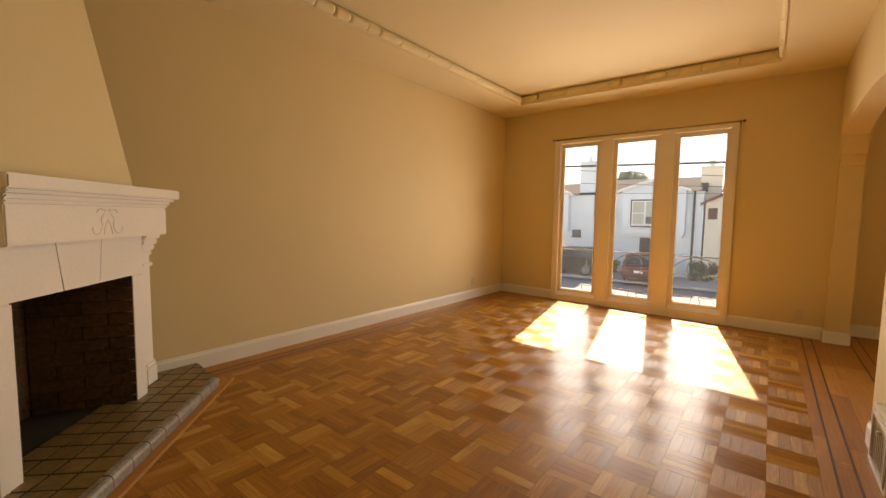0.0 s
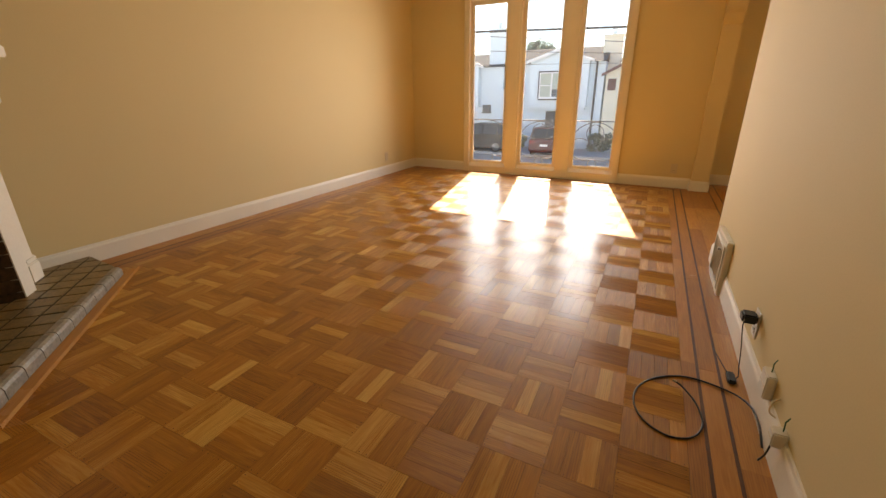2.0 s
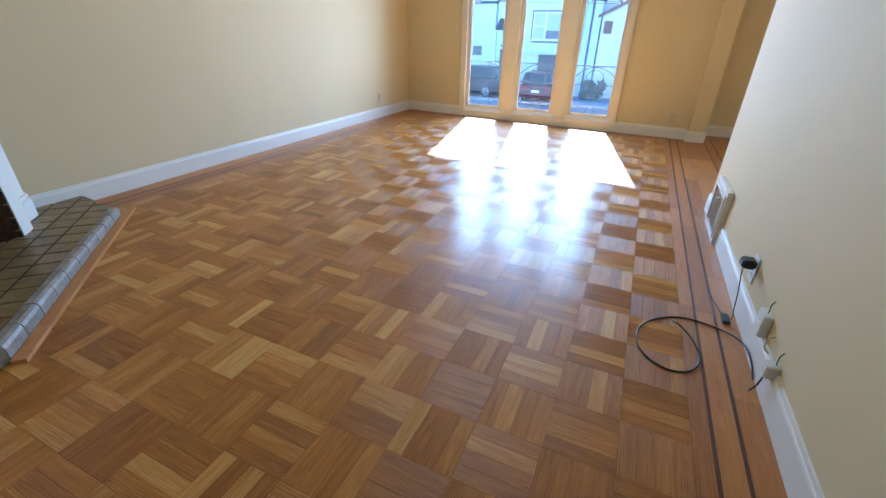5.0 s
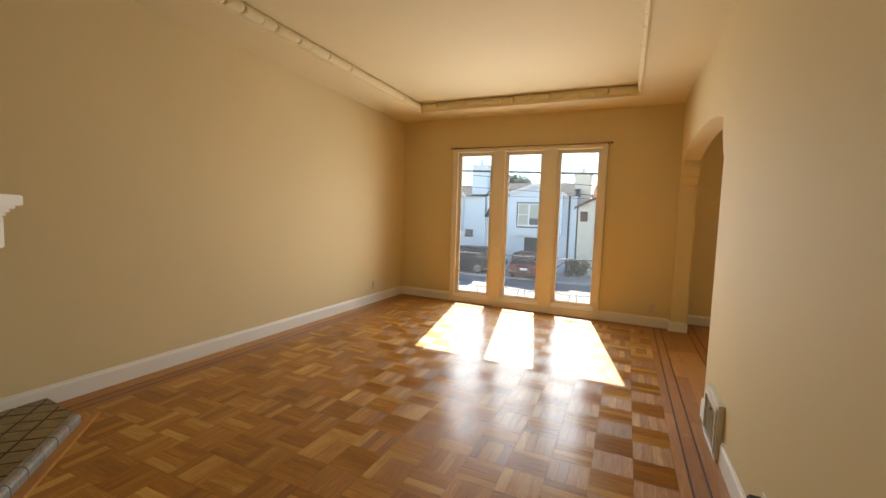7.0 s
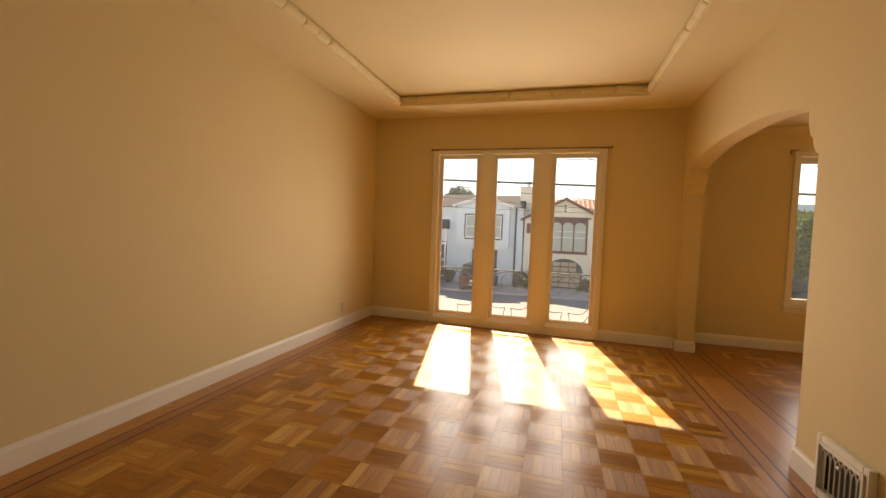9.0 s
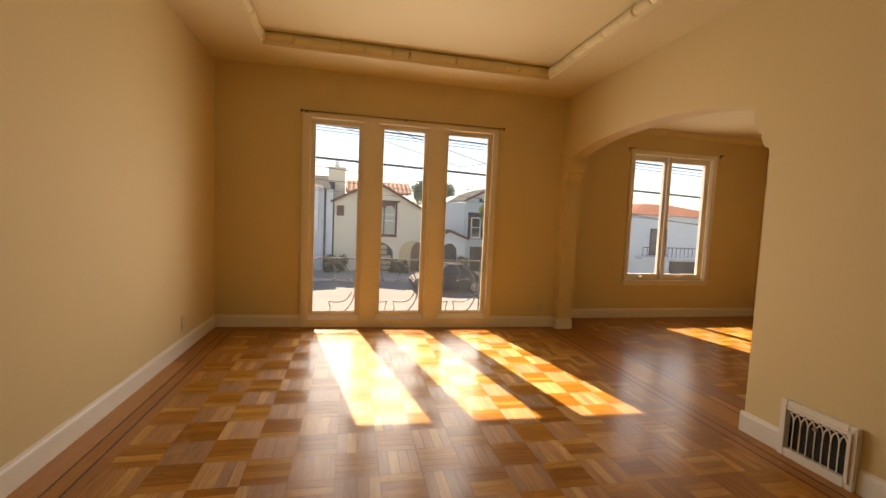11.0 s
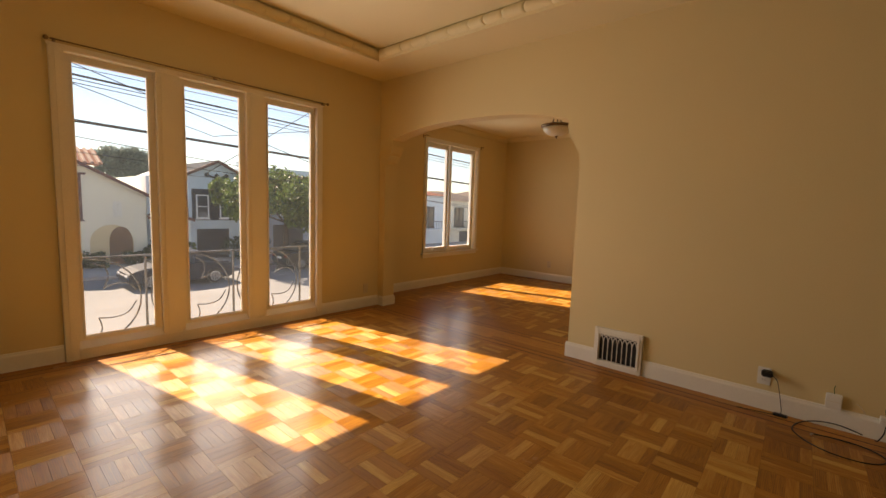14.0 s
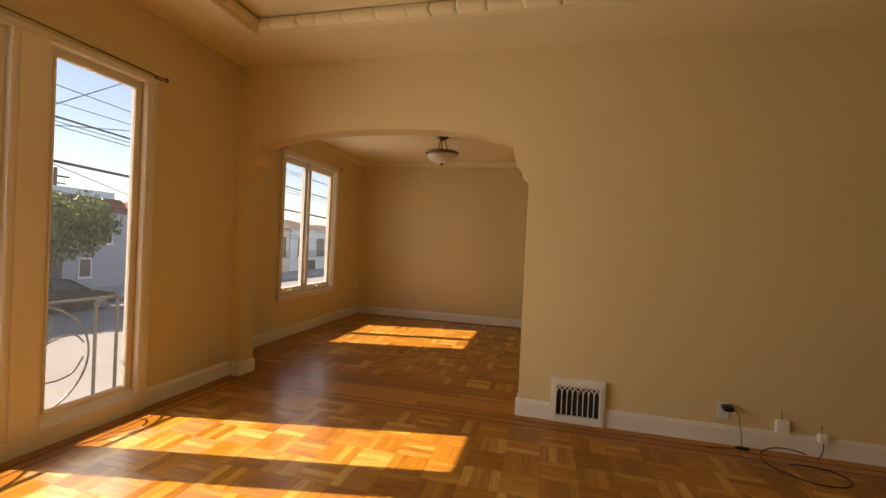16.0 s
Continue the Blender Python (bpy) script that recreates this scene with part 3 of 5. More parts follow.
bm = boxes((-0.43, 0.43, -0.56, -0.002, 0.845, 0.9), (-0.43, 0.43, -0.6, -0.52, 0.0, 0.9), (-0.46, -0.40, -0.52, -0.16, 0.0, 0.9), (0.40, 0.46, -0.52, -0.16, 0.0, 0.9))
fire_part("firebox_shell", bm, BRICKDARK, "black soot inside the firebox")

# hearth: a low tiled step with a grey edge
HEARTH_LIFT = Matrix.Translation((0, 0, 0.034))
hearth = thing("hearth", (-1.75, 0.9, 0.034), "low hearth of brown glazed tiles with a grey edge", "hearth")
outline = [(-2.437, 1.658), (-2.0, 1.618), (-1.06, 0.678), (-1.025, 0.155), (-2.437, 0.155)]
part("bed", prism(bmesh.new(), [(-2.437, 1.65), (-2.01, 1.61), (-1.068, 0.67), (-1.035, 0.155), (-2.437, 0.155)][::-1], 0.0, 0.068), GROUT, hearth).data.transform(HEARTH_LIFT)


def clip(poly, a, b):
    """The part of poly that lies to the left of the way from a to b."""
    side = lambda p: (b[0] - a[0]) * (p[1] - a[1]) - (b[1] - a[1]) * (p[0] - a[0])
    out = []
    for p, q in zip(poly, poly[1:] + poly[:1]):
        if side(p) >= 0:
            out.append(p)
        if side(p) * side(q) < 0:
            t = side(p) / (side(p) - side(q))
            out.append((p[0] + t * (q[0] - p[0]), p[1] + t * (q[1] - p[1])))
    return out


rng = random.Random(7)
zone = outline[::-1]
pitch = 0.113
for i in range(-9, 10):
    for j in range(-5, 4):
        x0, y0 = i * pitch, 0.29 - (j + 1) * pitch
        quad = [FIRE @ Vector((x0 + a * (pitch - 0.012) + 0.006, y0 + b * (pitch - 0.012) + 0.006, 0)) for a, b in ((0, 0), (1, 0), (1, 1), (0, 1))]
        poly = [(p.x, p.y) for p in quad]
        centre = (x0 + pitch / 2, y0 + pitch / 2)
        if j > 3 or (centre[1] < -0.16) or (abs(centre[0]) > 0.38 and abs(centre[0]) < 0.49 and centre[1] < 0):
            continue
        for a, b in zip(zone, zone[1:] + zone[:1]):
            poly = clip(poly, a, b) if poly else poly
        if len(poly) < 3:
            continue
        area = abs(sum(p[0] * q[1] - p[1] * q[0] for p, q in zip(poly, poly[1:] + poly[:1]))) / 2
        if area < 0.0012:
            continue
        part("tile", prism(bmesh.new(), poly, 0.06, 0.0725 + rng.uniform(-0.0012, 0.0012)), TILE, hearth).data.transform(HEARTH_LIFT)
# glazed edge pieces along the front and the two ends
def edge_run(a, b, n):
    a, b = Vector((*a, 0)), Vector((*b, 0))
    way = (b - a).normalized()
    back = Vector((-way.y, way.x, 0))
    for k in range(n):
        p, q = a.lerp(b, k / n + 0.002), a.lerp(b, (k + 1) / n - 0.002)
        bm = bmesh.new()
        prof = [(0.0, 0.0), (0.0, 0.058), (0.006, 0.072), (0.018, 0.079), (0.046, 0.079), (0.046, 0.0)]
        lift = rng.uniform(-0.0015, 0.0015)
        ends = [[bm.verts.new(e + back * d + Vector((0, 0, h + (lift if h else 0)))) for d, h in prof] for e in (p, q)]
        for i in range(6):
            bm.faces.new((ends[0][i], ends[0][(i + 1) % 6], ends[1][(i + 1) % 6], ends[1][i]))
        bm.faces.new(ends[0][::-1]), bm.faces.new(ends[1])
        part("edge_tile", bm, EDGE, hearth).data.transform(HEARTH_LIFT)


edge_run((-1.025, 0.16), (-1.045, 0.678), 4)
edge_run((-1.045, 0.678), (-2.0, 1.633), 10)
part("edge_end", boxes((-2.40, -2.01, 1.60, 1.612, 0, 0.066)), GROUT, hearth).data.transform(HEARTH_LIFT)

# ---------------------------------------------------------------- floor register in the east wall
vent = thing("wall_register", (XR, 3.175, 0.0), "white metal wall register with a grille of pointed arches", "wall register")
V0, V1, VB, VT, VF = 2.988, 3.362, 0.0, 0.322, XR - 0.032
GR0, GR1, GB, GT = V0 + 0.040, V1 - 0.038, 0.050, 0.272
part("frame", boxes((VF, XR, V0, GR0, VB, VT), (VF, XR, GR1, V1, VB, VT), (VF, XR, GR0, GR1, VB, GB), (VF, XR, GR0, GR1, GT, VT), bevel=0.004), TRIM, vent)
part("lip", boxes((VF - 0.008, VF - 0.0005, GR0 - 0.018, GR0, GB - 0.018, GT + 0.018), (VF - 0.008, VF - 0.0005, GR1, GR1 + 0.018, GB - 0.018, GT + 0.018), (VF - 0.008, VF - 0.0005, GR0, GR1, GB - 0.018, GB), (VF - 0.008, VF - 0.0005, GR0, GR1, GT, GT + 0.018), bevel=0.002), TRIM, vent)
# no hollow here: a near-black sheet stands for the duct's shade
part("duct", boxes((XR - 0.004, XR - 0.001, GR0 - 0.002, GR1 + 0.002, GB - 0.002, GT + 0.002)), plain("duct_shade", (0.02, 0.017, 0.014), 0.8), vent, "flat dark sheet in place of the shaded duct opening")
bars = 8
gap = (GR1 - GR0) / bars
for k in range(1, bars):
    y = GR0 + k * gap
    part("bar", tube(bmesh.new(), [(VF + 0.004, y, GB), (VF + 0.004, y, GT - 0.065)], 0.0034, 6), TRIM, vent)
for k in range(-1, bars):
    for s in (1, -1):
        y0 = GR0 + (k if s > 0 else k + 2) * gap
        pts = []
        for q in range(9):
            t = q / 8
            y = y0 + s * gap * (1 - math.cos(t * math.pi / 2)) * 1.0
            if GR0 - 1e-6 <= y <= GR1 + 1e-6:
                pts.append((VF + 0.004, y, GT - 0.065 + 0.058 * math.sin(t * math.pi / 2)))
        if len(pts) > 2:
            part("arch_bar", tube(bmesh.new(), pts, 0.0036, 6), TRIM, vent)
part("lever", boxes((VF - 0.014, VF + 0.004, 3.16, 3.185, GT - 0.05, GT - 0.036), bevel=0.003), NICKEL, vent, "small metal damper lever")


# ---------------------------------------------------------------- outlets, boxes and cords
def outlet(name, m, label, plate=PLATE, plugged=False):
    ob = thing(name, m, label, "outlet")
    def add(n, bm, material, parent=ob):
        bmesh.ops.transform(bm, matrix=m, verts=bm.verts)
        return part(n, bm, material, parent)
    add("plate", boxes((-0.036, 0.036, -0.006, 0, -0.058, 0.058), bevel=0.0025), plate)
    for z in (-0.026, 0.026):
        socket = add("socket", boxes((-0.017, 0.017, -0.0085, -0.0062, z - 0.014, z + 0.014), bevel=0.002), plate)
        for x in (-0.007, 0.007):
            add("slot", boxes((x - 0.0012, x + 0.0012, -0.0092, -0.0086, z - 0.002, z + 0.007)), BLACK, socket)
    return ob


outlet("wall_outlet", pose(XR, 2.24, 0.224, 0, 0, -90), "white double wall outlet above the baseboard")
outlet("wall_outlet", pose(XL, 5.33, 0.30, 0, 0, 90), "ivory wall outlet on the long wall", IVORY)
outlet("wall_outlet", pose(1.173, YN, 0.235, 0, 0, 0), "ivory wall outlet near the arch", IVORY)
outlet("wall_outlet", pose(XE, 5.55, 0.29, 0, 0, -90), "ivory wall outlet in the alcove", IVORY)

plug = thing("power_adapter", (XR, 2.225, 0.25), "black plug-in power adapter with a hanging cord", "power adapter")
bm = boxes((XR - 0.062, XR - 0.0095, 2.195, 2.255, 0.234, 0.272), bevel=0.007)
part("body", bm, BLACK, plug)
cord = smooth_path([(XR - 0.055, 2.197, 0.25), (XR - 0.06, 2.17, 0.225), (XR - 0.05, 2.152, 0.14), (XR - 0.045, 2.14, 0.07), (XR - 0.04, 2.135, 0.02), (XR - 0.06, 2.16, 0.005), (XR - 0.075, 2.22, 0.004), (XR - 0.09, 2.30, 0.004), (XR - 0.10, 2.36, 0.004)], 6)
part("cord", tube(bmesh.new(), cord, 0.0022, 6), BLACK, plug, soft=True)
part("switch", boxes((XR - 0.075, XR - 0.045, 2.10, 2.175, 0.001, 0.018), bevel=0.005), BLACK, plug, "black in-line switch on the floor")


def wall_box(y0, y1, z0, z1, label, name, deep=0.03):
    ob = thing(name, (XR, y0, z0), label, "cable box")
    part("body", boxes((XR - deep, XR, y0, y1, z0, z1), bevel=0.004), PLATE, ob)
    part("lid_seam", boxes((XR - deep - 0.0012, XR - deep + 0.001, y0 + 0.006, y1 - 0.006, (z0 + z1) / 2, (z0 + z1) / 2 + 0.0015)), IVORY, ob)
    c = (y0 + y1) / 2
    part("wire", tube(bmesh.new(), [(XR - 0.012, c, z1 - 0.002), (XR - 0.012, c + 0.004, z1 + 0.03), (XR - 0.006, c, z1 + 0.05)], 0.0022, 6), plain("green_wire", (0.03, 0.10, 0.03), 0.5), ob, "short green wire end")
    return ob


wall_box(1.862, 1.936, 0.124, 0.214, "white plastic cable junction box above the baseboard", "cable_box")
wall_box(1.655, 1.70, 0.10, 0.152, "small white plastic telephone jack on the baseboard", "phone_jack", 0.04)
stub = thing("cable_hook", (XR, 1.775, 0.13), "bit of bare cable hanging from the wall", "cable")
part("cable", tube(bmesh.new(), smooth_path([(XR, 1.80, 0.18), (XR - 0.02, 1.785, 0.175), (XR - 0.03, 1.765, 0.15), (XR - 0.012, 1.76, 0.135)], 5), 0.003, 6), IVORY, stub, soft=True)
drop = thing("jack_cord", (XR - 0.03, 1.68, 0.07), "short dark cord hanging from the telephone jack", "cord")
part("cord", tube(bmesh.new(), smooth_path([(XR - 0.03, 1.675, 0.105), (XR - 0.035, 1.68, 0.05), (XR - 0.04, 1.70, 0.006), (XR - 0.035, 1.71, 0.004)], 5), 0.003, 6), BLACK, drop, soft=True)

cable = thing("coaxial_cable", (1.10, 1.85, 0), "loop of black coaxial cable lying on the floor", "cable")
loop = [(XR - 0.02, 1.76, 0.01), (XR - 0.018, 1.86, 0.03), (XR - 0.03, 1.96, 0.025), (1.29, 2.045, 0.006), (1.16, 2.075, 0.005), (1.045, 2.02, 0.005), (0.975, 1.92, 0.005), (0.967, 1.81, 0.005), (1.01, 1.725, 0.005), (1.085, 1.69, 0.005), (1.155, 1.72, 0.005), (1.19, 1.80, 0.006), (1.175, 1.90, 0.012), (1.135, 1.97, 0.02), (1.11, 1.985, 0.028)]
part("cable", tube(bmesh.new(), smooth_path(loop, 8), 0.0036, 8), BLACK, cable, soft=True)
part("connector", tube(bmesh.new(), [(1.111, 1.985, 0.028), (1.098, 1.992, 0.03)], 0.0052, 8), NICKEL, cable, "small metal connector")

# ---------------------------------------------------------------- ceiling lamp in the alcove
LX, LY = 3.27, 4.76
LAMPMETAL = plain("dark_nickel", (0.20, 0.15, 0.10), 0.3, 1.0)
lamp = thing("ceiling_lamp", (LX, LY, ZB), "brushed nickel ceiling lamp with a frosted glass bowl, off", "ceiling lamp")
bm = bmesh.new()
lathe(bm, [(0.075, 0.0), (0.075, -0.012), (0.055, -0.026), (0.02, -0.032), (0.012, -0.05)], (LX, LY, ZB - 0.001))
part("canopy", bm, LAMPMETAL, lamp, soft=True)
for k in range(3):
    a = 2 * math.pi * k / 3 + 0.4
    part("arm", tube(bmesh.new(), smooth_path([(LX + 0.03 * math.cos(a), LY + 0.03 * math.sin(a), ZB - 0.02), (LX + 0.045 * math.cos(a), LY + 0.045 * math.sin(a), ZB - 0.10), (LX + 0.075 * math.cos(a), LY + 0.075 * math.sin(a), ZB - 0.178)], 5), 0.008, 8), LAMPMETAL, lamp, soft=True)
bm = bmesh.new()
lathe(bm, [(0.06, -0.195), (0.18, -0.205), (0.208, -0.212), (0.212, -0.222), (0.205, -0.236), (0.19, -0.245), (0.186, -0.238), (0.06, -0.205)], (LX, LY, ZB + 0.02), 40)
part("rim", bm, LAMPMETAL, lamp, soft=True)
bm = bmesh.new()
lathe(bm, [(0.186, -0.244), (0.176, -0.275), (0.145, -0.312), (0.095, -0.34), (0.03, -0.352)], (LX, LY, ZB + 0.02), 40)
part("bowl", bm, surface("frosted_glass", (0.74, 0.72, 0.66), 0.35, 12, 60, 0.12, 0.05), lamp, "frosted alabaster glass bowl", soft=True)
bm = bmesh.new()
lathe(bm, [(0.022, -0.350), (0.024, -0.358), (0.010, -0.366), (0.012, -0.376), (0.003, -0.388)], (LX, LY, ZB + 0.02), 16)
part("finial", bm, LAMPMETAL, lamp, soft=True)

# ---------------------------------------------------------------- oak floor
bm = boxes((XL, 1.2, -1.3, YN, -0.15, -0.008), (1.2, XE, -1.3, YB, -0.15, -0.008))
for v in bm.verts:
    v.co.z += lift(v.co.x)
structure("floor", bm, JOINT, "varnished oak parquet floor with dark inlay lines", "floor")
floor = bpy.data.objects["floor"]


def plank_mesh(bm, poly, along, rng, top=0.0, tilt=0.0015):
    """One floor piece: a thin prism with a slight tilt; its map has u along the grain."""
    uv = bm.loops.layers.uv.verify()
    cx, cy = sum(p[0] for p in poly) / len(poly), sum(p[1] for p in poly) / len(poly)
    ta, tb, off = rng.uniform(-tilt, tilt), rng.uniform(-tilt, tilt), rng.randrange(50)
    hi = [bm.verts.new((x, y, top + (x - cx) * ta + (y - cy) * tb + lift(x))) for x, y in poly]
    lo = [bm.verts.new((x, y, -0.009 + lift(x))) for x, y in poly]
    n = len(poly)
    faces = [bm.faces.new(hi)] + [bm.faces.new((lo[i], lo[(i + 1) % n], hi[(i + 1) % n], hi[i])) for i in range(n)]
    for f in faces:
        for l in f.loops:
            x, y = l.vert.co.x - cx, l.vert.co.y - cy
            l[uv].uv = (x + off, y) if along == "x" else (y + off, x) if along == "y" else (x * along[0] + y * along[1] + off, y * along[0] - x * along[1])
    return faces


def floor_part(name, bm, material, stuff=False):
    data = bpy.data.meshes.new(name)
    bm.normal_update()
    bm.to_mesh(data)
    bm.free()
    data.uv_layers[0].name = "grain"
    data.materials.append(material)
    ob = new(name, data)
    ob.parent = floor
    if stuff:
        ob["kind"] = "stuff"
    return ob


BLOCK, GAP = 0.206, 0.0004
FX0, FX1, FY1 = 1.137 - 16 * BLOCK, 1.137, 0.957 + 24 * BLOCK
SA, SB = (-0.15, 0.40), (1.137, 0.895)   # the skewed edge of the field towards the hall


def field(x_from, y_from, nx, ny, keep, flip, singles, oak):
    """Blocks of four slats, laid in turns along and across; those that singles() picks are pieces of their own."""
    rng = random.Random(11)
    rest = bmesh.new()
    for i in range(nx):
        for j in range(ny):
            along = "x" if (i + j + flip) % 2 == 0 else "y"
            for k in range(4):
                x0, y0 = x_from + i * BLOCK, y_from + j * BLOCK
                w = BLOCK / 4
                r = [x0, y0 + k * w, x0 + BLOCK, y0 + (k + 1) * w] if along == "x" else [x0 + k * w, y0, x0 + (k + 1) * w, y0 + BLOCK]
                poly = [(r[0] + GAP, r[1] + GAP), (r[2] - GAP, r[1] + GAP), (r[2] - GAP, r[3] - GAP), (r[0] + GAP, r[3] - GAP)]
                for a, b in keep:
                    poly = clip(poly, a, b) if len(poly) > 2 else []
                if len(poly) < 3:
                    continue
                if singles(i, j):
                    bm = bmesh.new()
                    plank_mesh(bm, poly, along, rng)
                    floor_part("slat", bm, oak)
                else:
                    plank_mesh(rest, poly, along, rng)
    floor_part("parquet", rest, oak, True)


field(FX0, 0.957 - 3 * BLOCK, 16, 27, [(SA, SB), ((-3, 0.40), (3, 0.40))], 0, lambda i, j: 9 <= i and 3 <= j < 13, OAK)


def strips(name, material, spans, stuff=True, rng=random.Random(5)):
    """Long boards: spans of (x0, x1, y0, y1, grain axis, board length)."""
    bm = bmesh.new()
    for x0, x1, y0, y1, along, size in spans:
        a, b = (x0, x1) if along == "x" else (y0, y1)
        at = a
        while at < b - 0.01:
            to = min(at + size * rng.uniform(0.7, 1.2), b)
            if b - to < 0.15:
                to = b
            poly = [(at + GAP, y0 + GAP), (to - GAP, y0 + GAP), (to - GAP, y1 - GAP), (at + GAP, y1 - GAP)] if along == "x" else [(x0 + GAP, at + GAP), (x1 - GAP, at + GAP), (x1 - GAP, to - GAP), (x0 + GAP, to - GAP)]
            plank_mesh(bm, poly, along, rng, tilt=0.0006)
            at = to
    return floor_part(name, bm, material, stuff)


# border of boards and two dark inlay lines round the field
A, B, C, D = FX1 + 0.056, FX1 + 0.067, FX1 + 0.135, FX1 + 0.146
strips("border_board", OAK_EDGE, [(FX1, A, 0.885, FY1 + 0.06, "y", 1.3), (B, C, 0.885, FY1 + 0.138, "y", 1.3), (D, XR, 0.7, YN, "y", 1.1)])
strips("inlay_line", WALNUT, [(A, B, 0.90, FY1 + 0.07, "y", 2.5), (C, D, 0.92, FY1 + 0.148, "y", 2.5)])
a, b, c, d = FX0 - 0.060, FX0 - 0.070, FX0 - 0.138, FX0 - 0.148
strips("border_board", OAK_EDGE, [(a, FX0, 0.40, FY1 + 0.06, "y", 1.3), (c, b, 0.3, FY1 + 0.138, "y", 1.3), (XL, d, 0.2, YN, "y", 1.1)])
strips("inlay_line", WALNUT, [(b, a, 0.40, FY1 + 0.07, "y", 2.5), (d, c, 0.3, FY1 + 0.148, "y", 2.5)])
strips("border_board", OAK_EDGE, [(FX0, FX1, FY1, FY1 + 0.06, "x", 1.2), (a, A, FY1 + 0.07, FY1 + 0.138, "x", 1.2), (c, C, FY1 + 0.148, YN, "x", 1.1)])
strips("inlay_line", WALNUT, [(a, A, FY1 + 0.06, FY1 + 0.07, "x", 2.5), (c, C, FY1 + 0.138, FY1 + 0.148, "x", 2.5)])


def skew_strip(name, material, off0, off1, x0, x1):
    """A board along the skewed edge towards the hall."""
    way = Vector((SB[0] - SA[0], SB[1] - SA[1])).normalized()
    down = Vector((way.y, -way.x))
    p = [Vector(SA) + way * s for s in (x0, x1)]
    poly = [p[0] + down * off1, p[1] + down * off1, p[1] + down * off0, p[0] + down * off0]
    bm = bmesh.new()
    plank_mesh(bm, [(v.x, v.y) for v in poly], (way.x, way.y), random.Random(2), tilt=0.0)
    floor_part(name, bm, material)


for nm, mt, o0, o1 in (("border_board", OAK_EDGE, 0.001, 0.058), ("inlay_line", WALNUT, 0.059, 0.068), ("border_board", OAK_EDGE, 0.069, 0.136), ("inlay_line", WALNUT, 0.137, 0.146), ("border_board", OAK_EDGE, 0.147, 0.22)):
    skew_strip(nm, mt, o0, o1, 0.0, 1.37 + o1 * 0.4)
strips("border_board", OAK_EDGE, [(-0.96, -0.15, 0.342, 0.40, "x", 1.0), (-0.96, -0.15, 0.264, 0.332, "x", 1.0), (-0.96, -0.15, YS, 0.254, "x", 1.0)])
strips("inlay_line", WALNUT, [(-0.96, -0.15, 0.332, 0.342, "x", 2.0), (-0.96, -0.15, 0.254, 0.264, "x", 2.0)])
# boards of the hall
way = Vector((SB[0] - SA[0], SB[1] - SA[1])).normalized()
edge = Vector(SA) + 0.221 * Vector((way.y, -way.x))
rng, bm = random.Random(9), bmesh.new()
for k in range(28):
    at = -0.03 - rng.uniform(0, 0.8)
    while at < 2.6:
        to, y0 = at + rng.uniform(0.6, 1.3), -1.3 + 0.08 * k
        x0, x1 = max(at, -0.03), min(to, 2.6 if y0 < 0.7 else XR)
        poly = [(x0 + GAP, y0 + GAP), (x1 - GAP, y0 + GAP), (x1 - GAP, y0 + 0.08 - GAP), (x0 + GAP, y0 + 0.08 - GAP)] if x1 - x0 > 0.02 else []
        poly = clip(poly, (edge.x + way.x, edge.y + way.y), (edge.x, edge.y)) if poly else []
        if len(poly) > 2:
            plank_mesh(bm, poly, "x", rng, tilt=0.0006)
        at = to
floor_part("hall_board", bm, OAK_EDGE, True)
# threshold under the arch and the alcove's own field
EX0 = XB + 0.30
strips("border_board", OAK_EDGE, [(XR, XB + 0.02, YJ, YP, "y", 1.4), (XB + 0.03, XB + 0.10, 2.9, YB, "y", 1.4), (XB + 0.11, EX0, 2.9, YB, "y", 1.2)])
strips("inlay_line", WALNUT, [(XB + 0.02, XB + 0.03, 2.9, YB, "y", 2.5), (XB + 0.10, XB + 0.11, 2.9, YB, "y", 2.5)])
field(EX0, 6.35 - 16 * BLOCK, 14, 16, [((-9, 2.9), (9, 2.9)), ((XE - 0.1, -9), (XE - 0.1, 9))], 1, lambda i, j: False, OAK_ALCOVE)
strips("border_board", OAK_EDGE, [(EX0, XE, 6.35, YB, "x", 1.2), (XE - 0.1, XE, 2.9, 6.35, "y", 1.2)])
# wooden trim at the foot of the hearth
bm = bmesh.new()
for p, q in (((-1.025, 0.678), (-2.005, 1.658)),):
    way = Vector((q[0] - p[0], q[1] - p[1])).normalized()
    out = Vector((way.y, -way.x))
    poly = [Vector(p) - out * 0.012, Vector(q) - out * 0.012 + way * 0.04, Vector(q) + out * 0.034 + way * 0.10, Vector(p) + out * 0.034]
    plank_mesh(bm, [(v.x, v.y) for v in poly][::-1], (way.x, way.y), random.Random(3), top=0.018, tilt=0.0)
ob = floor_part("trim_hearth", bm, OAK_TRIM)
ob.parent = None
tagged(ob, "varnished oak strip along the foot of the hearth", "trim", kind="structure")

# ================================================================ street
GZ = -2.40
ASPHALT = surface("worn_concrete_street", (0.24, 0.24, 0.235), 0.9, 0.25, 40, 0.22, 0.4, specular=0.25)
PAVING = surface("concrete_paving", (0.40, 0.39, 0.375), 0.85, 0.5, 40, 0.18, 0.3)
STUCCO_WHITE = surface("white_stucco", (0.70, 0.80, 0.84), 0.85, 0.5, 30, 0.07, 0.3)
STUCCO_CREAM = surface("cream_stucco", (0.80, 0.75, 0.60), 0.85, 0.5, 30, 0.08, 0.3)
STUCCO_GREY = surface("pale_grey_stucco", (0.56, 0.67, 0.73), 0.85, 0.5, 30, 0.08, 0.3)
